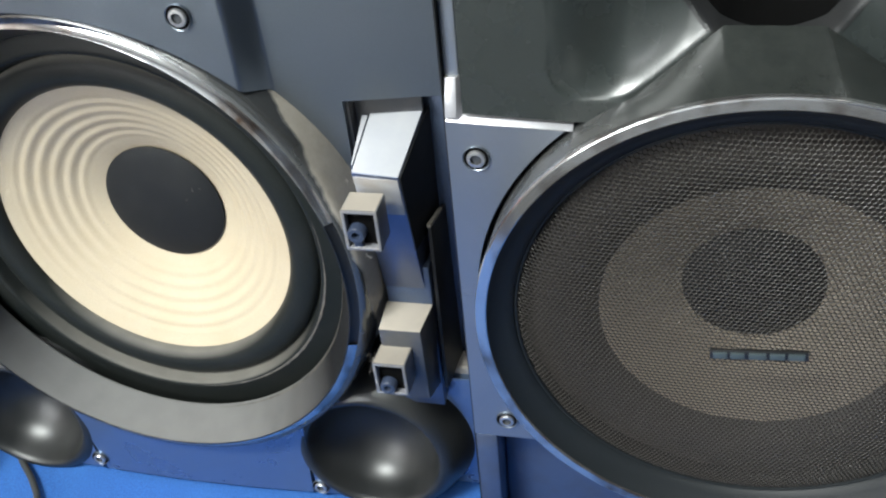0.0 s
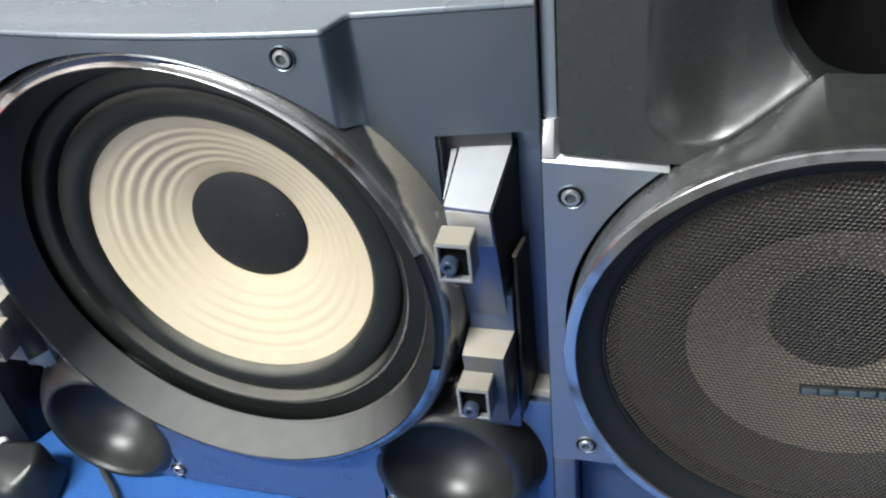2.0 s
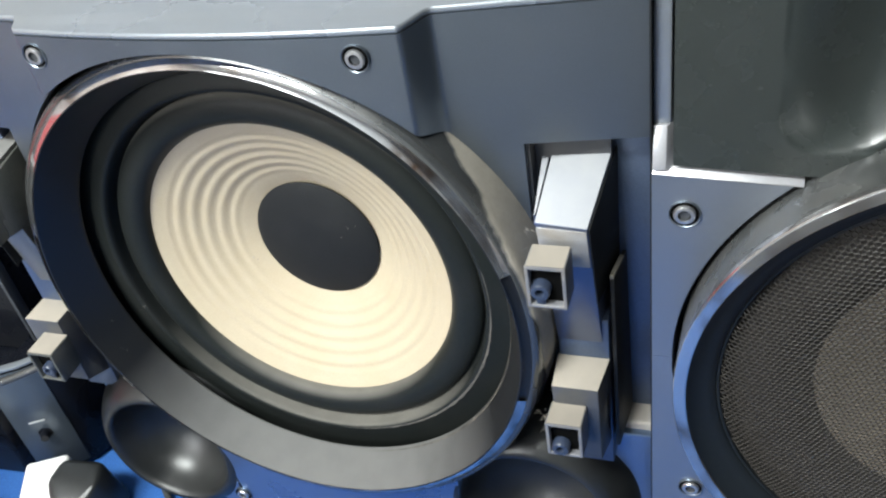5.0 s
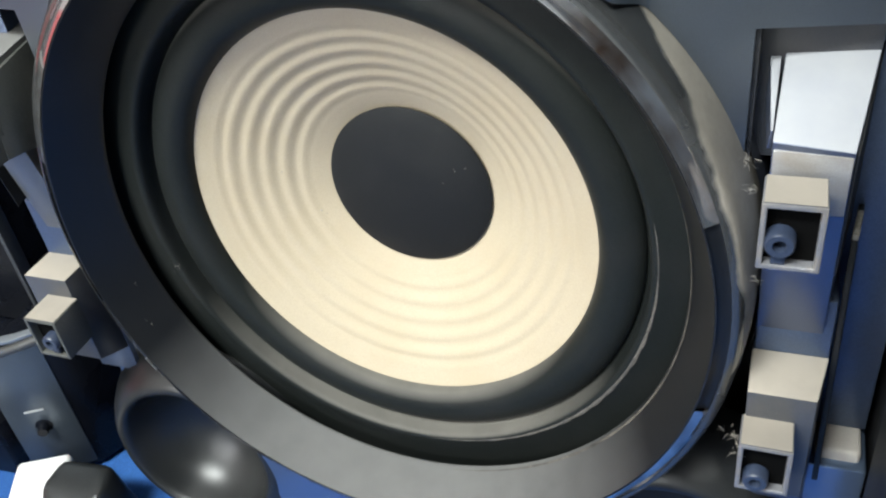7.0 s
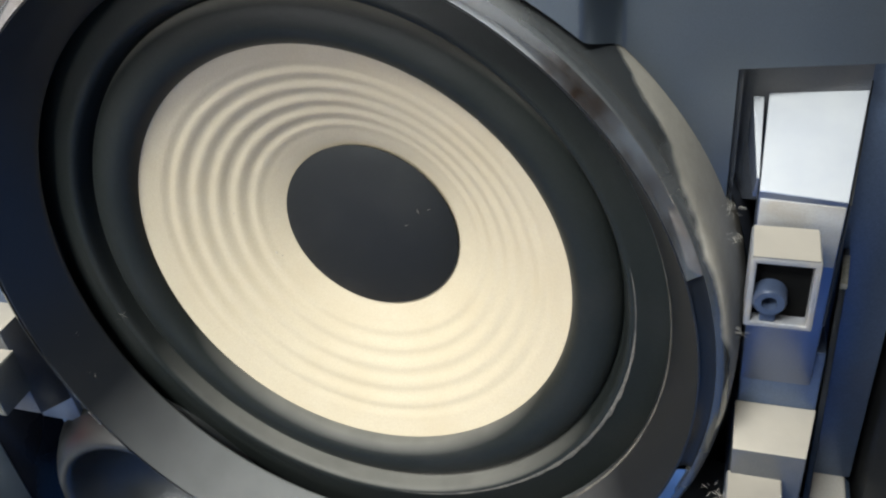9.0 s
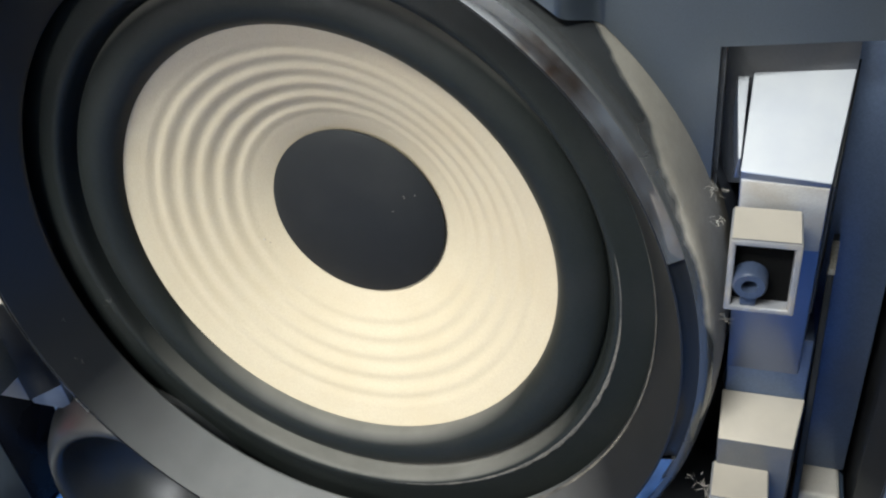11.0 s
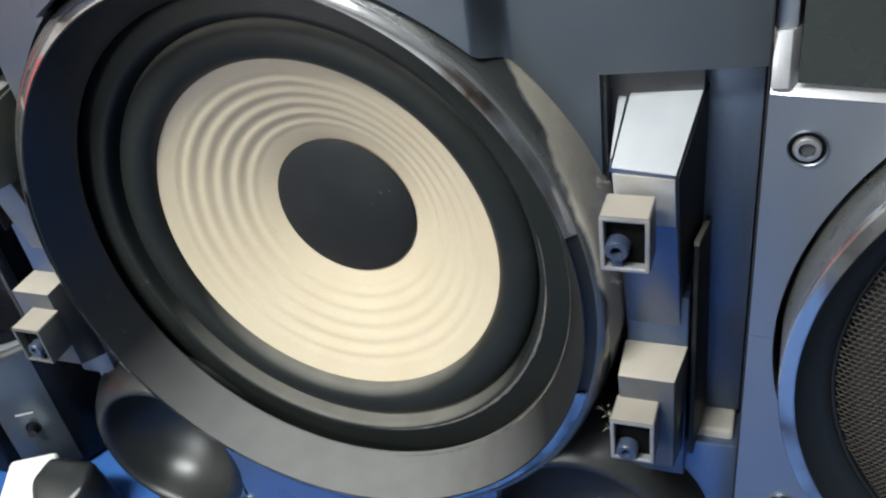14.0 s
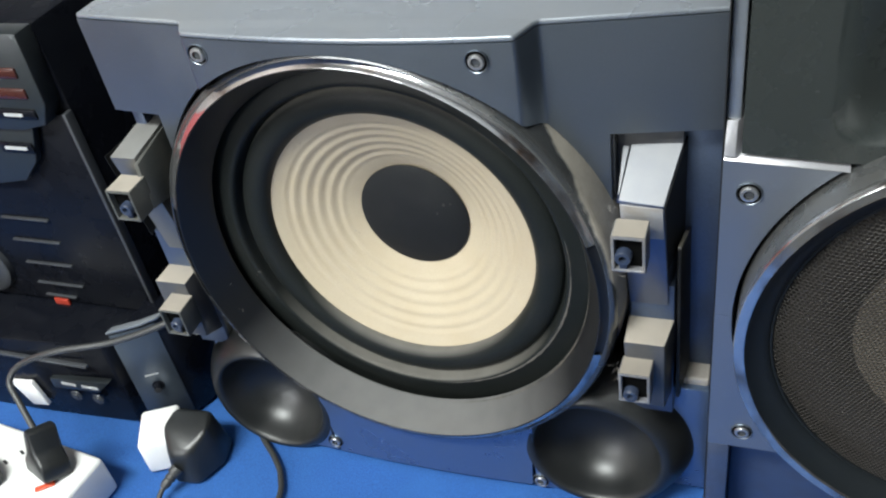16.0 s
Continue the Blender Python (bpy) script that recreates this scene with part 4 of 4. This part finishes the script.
part("dial", moved(revolve([(0.0, -0.004), (0.026, -0.003), (0.030, 0.0), (0.031, 0.006)], 64), Matrix.Translation((-0.424, 0.034, 0.139))), M_LINE, deck, "pale round jog dial")
base_outline = [(-0.62, -0.013), (-0.40, -0.012), (-0.282, -0.006), (-0.2605, 0.045), (-0.2605, 0.3), (-0.62, 0.3)]
part("base", prism(base_outline, 0.002, 0.0985, "z", 0.0025), M_NAVY, deck, "gloss navy black base")
part("base_trim", box(-0.62, -0.30, -0.0155, -0.011, 0.0785, 0.0815, 0.001), M_LINE, deck)
part("label_strip", prism([(-0.3525, 0.0445), (-0.302, 0.0475), (-0.285, 0.063), (-0.3525, 0.056)], -0.0145, -0.0085, "y", 0.0004), M_DECKGREY, deck, "grey strip with small writing")
for a, b in ((-0.340, -0.324), (-0.318, -0.300)):
    part("label_bar", box(a, b, -0.0152, -0.0146, 0.0515, 0.0545), M_LABEL, deck)
part("sticker", prism([(-0.403, 0.044), (-0.377, 0.047), (-0.3715, 0.018), (-0.391, 0.0155)], -0.0162, -0.0122, "y", 0.0002), M_WHITE, deck, "white paper sticker")
for x in (-0.335, -0.311):
    part("jack", moved(revolve([(0.0, -0.001), (0.003, -0.001), (0.0034, 0.0), (0.0055, 0.0), (0.006, 0.001)], 20), Matrix.Translation((x, -0.0125, 0.034))), M_LINE, deck)
cheek = part("cheek", prism([(-0.2665, -0.004), (-0.245, 0.0085), (-0.234, 0.0185), (-0.2275, 0.032), (-0.2250, 0.05), (-0.225, 0.10), (-0.2600, 0.10), (-0.2600, 0.03)], 0.002, 0.116, "z", 0.002), M_NAVY, deck, "dark rounded side cheek")
part("cheek_top", prism([(-0.2685, -0.0065), (-0.2450, 0.0075), (-0.2340, 0.0175), (-0.2305, 0.0270), (-0.2350, 0.0245), (-0.2470, 0.0140), (-0.2670, 0.0020)], 0.1162, 0.1185, "z", 0.0006), M_TOP, cheek, "pale grey top edge of the cheek")
part("cheek_face", prism([(-0.2675, -0.0055), (-0.2455, 0.0070), (-0.2358, 0.0158), (-0.2380, 0.0185), (-0.2665, -0.0035)], 0.006, 0.114, "z", 0.0005), M_CHEEK, cheek, "grey satin cheek face")
part("knob", moved(revolve([(0.0, -0.006), (0.003, -0.006), (0.0034, -0.005), (0.0036, 0.0), (0.006, 0.0008)], 24), pose(-0.2505, 0.0035, 0.048, 0, 0, 30)), M_NAVY, cheek, "small dark knob")
part("label_bar", moved(box(-0.006, 0.006, -0.0004, 0.0004, -0.0006, 0.0006), pose(-0.2515, 0.0030, 0.062, 0, 0, 30)), M_LABEL, cheek)

# ---- mains clutter ----
ext = thing("extension_socket", "white plastic mains extension block on the cloth", "extension socket")


def turned_box(cx, cy, z0, z1, lx, ly, deg, r, seg=3, taper=1.0):
    bm = box(-lx / 2, lx / 2, -ly / 2, ly / 2, 0, z1 - z0, 0)
    for v in bm.verts:
        if v.co.z > (z1 - z0) / 2:
            v.co.x *= taper
            v.co.y *= taper
    bev(bm, r, seg)
    return moved(bm, pose(cx, cy, z0, 0, 0, deg))


part("body", turned_box(-0.343, -0.101, 0.0, 0.04, 0.155, 0.078, -7, 0.004), M_WHITE, ext)
part("switch", turned_box(-0.292, -0.108, 0.0396, 0.0420, 0.016, 0.005, 40, 0.001), M_SWITCH, ext, "red rocker switch")
for a, b in ((-0.337, -0.082), (-0.326, -0.078), (-0.345, -0.094)):
    part("socket_hole", turned_box(a, b, 0.0397, 0.0403, 0.006, 0.0022, -22, 0.0), M_BLACK, ext)

plug = thing("mains_plug", "black moulded mains plug in the extension block", "plug")
part("body", moved(prism([(-0.019, 0.0), (0.019, 0.0), (0.018, 0.012), (0.009, 0.022), (0.0055, 0.042), (-0.0055, 0.042), (-0.009, 0.022), (-0.018, 0.012)], -0.012, 0.012, "y", 0.003),
                   pose(-0.298, -0.094, 0.0402, -18, -11, -22)), M_PLUG, plug)
part("cord", tube([(-0.305, -0.081, 0.078), (-0.320, -0.070, 0.094), (-0.332, -0.060, 0.105), (-0.322, -0.050, 0.117), (-0.282, -0.045, 0.134), (-0.237, -0.030, 0.137), (-0.188, -0.013, 0.151), (-0.172, 0.010, 0.155), (-0.17, 0.05, 0.15)], 0.0027), M_CABLE, plug, "grey mains cord")
plug2 = thing("mains_plug", "dark grey rounded mains plug in the extension block", "plug")
part("body", turned_box(-0.352, -0.118, 0.0402, 0.068, 0.04, 0.036, -22, 0.008, 3, 0.8), M_PLUG, plug2)

adapter = thing("power_adapter", "black power adapter with white plug base on the cloth", "power adapter")
part("plug_base", turned_box(-0.236, -0.028, 0.0, 0.036, 0.034, 0.042, 28, 0.004), M_WHITE, adapter, "white plug base")
wedge = prism([(-0.023, 0.024), (0.023, 0.024), (0.0265, -0.002), (0.012, -0.027), (-0.012, -0.027), (-0.0265, -0.002)], 0.0, 0.047, "z")
for v in wedge.verts:
    if v.co.z > 0.02:
        v.co = Vector((v.co.x * 0.76, v.co.y * 0.80, v.co.z - (0.012 if v.co.y < -0.01 else 0)))
part("body", moved(bev(wedge, 0.006, 3), pose(-0.204, -0.031, 0.0, 0, 0, 6)), M_PLUG, adapter, "black rounded adapter body")
part("strain_relief", moved(revolve([(0.0, 0.0), (0.0055, 0.0), (0.0055, 0.006), (0.004, 0.007), (0.0048, 0.011), (0.0036, 0.012), (0.0042, 0.016), (0.003, 0.02), (0.0, 0.02)], 18),
                            pose(-0.205, -0.055, 0.020, -25, 0, 152)), M_CABLE, adapter)
part("cord", tube([(-0.213, -0.072, 0.012), (-0.214, -0.09, 0.004), (-0.205, -0.13, 0.003), (-0.19, -0.2, 0.003)], 0.0022), M_CABLE, adapter)

tagged(part("cable", tube([(-0.19, 0.05, 0.003), (-0.165, 0.008, 0.0032), (-0.137, -0.018, 0.0032), (-0.123, -0.035, 0.0032), (-0.115, -0.06, 0.0032), (-0.118, -0.13, 0.0032), (-0.14, -0.22, 0.0032)], 0.0026), M_CABLE),
       "thin dark cable lying on the blue cloth", "cable")


# ---- lint and specks ----
def lint(label, clumps, seed):
    """Loose hairs of dust in small clumps: centre, reach, number of hairs."""
    rnd = random.Random(seed)
    out = bmesh.new()
    for (x, y, z), reach, count in clumps:
        for _ in range(count):
            p = Vector((x, y, z)) + Vector((rnd.uniform(-1, 1), rnd.uniform(-0.5, 0.2), rnd.uniform(-1, 1))) * reach * 0.6
            d = Vector((rnd.uniform(-1, 1), rnd.uniform(-0.6, 0.3), rnd.uniform(-1, 1))).normalized()
            line = [p]
            for _k in range(4):
                d = (d + 0.3 * Vector((rnd.uniform(-1, 1), rnd.uniform(-0.6, 0.4), rnd.uniform(-1, 1)))).normalized()
                line.append(line[-1] + d * reach * 0.2)
            b = tube(line, rnd.uniform(0.00003, 0.00008), 4)
            me = bpy.data.meshes.new("tmp")
            b.to_mesh(me)
            out.from_mesh(me)
            b.free()
            bpy.data.meshes.remove(me)
    return tagged(part("lint", out, M_DUST), label, "dust", kind="stuff")


lint("pale lint caught between bezel and grille tower", [((0.1515, 0.006, 0.277), 0.003, 16), ((0.1530, 0.003, 0.268), 0.0025, 12), ((0.152, -0.004, 0.212), 0.005, 10), ((0.1535, 0.0, 0.235), 0.006, 10), ((0.153, -0.012, 0.165), 0.004, 8)], 3)
lint("pale lint specks on the woofer funnel", [((-0.1395, 0.0128, 0.1732), 0.0018, 3), ((-0.134, 0.0072, 0.1525), 0.0025, 4), ((-0.118, 0.0228, 0.1790), 0.003, 6), ((0.0925, 0.0232, 0.1248), 0.0022, 5), ((0.1247, 0.0235, 0.2136), 0.0014, 2), ((0.1045, 0.0255, 0.2305), 0.0028, 3)], 5)
lint("pale fluff on the edge of the lower bracket", [((0.1578, -0.020, 0.1712), 0.004, 14), ((0.157, -0.024, 0.166), 0.0035, 8)], 8)
lint("pale specks on the dark dust cap", [((0.0245, 0.0594, 0.2280), 0.0009, 4), ((0.0300, 0.0594, 0.2290), 0.0007, 3), ((0.0180, 0.0594, 0.2200), 0.0007, 3)], 11)
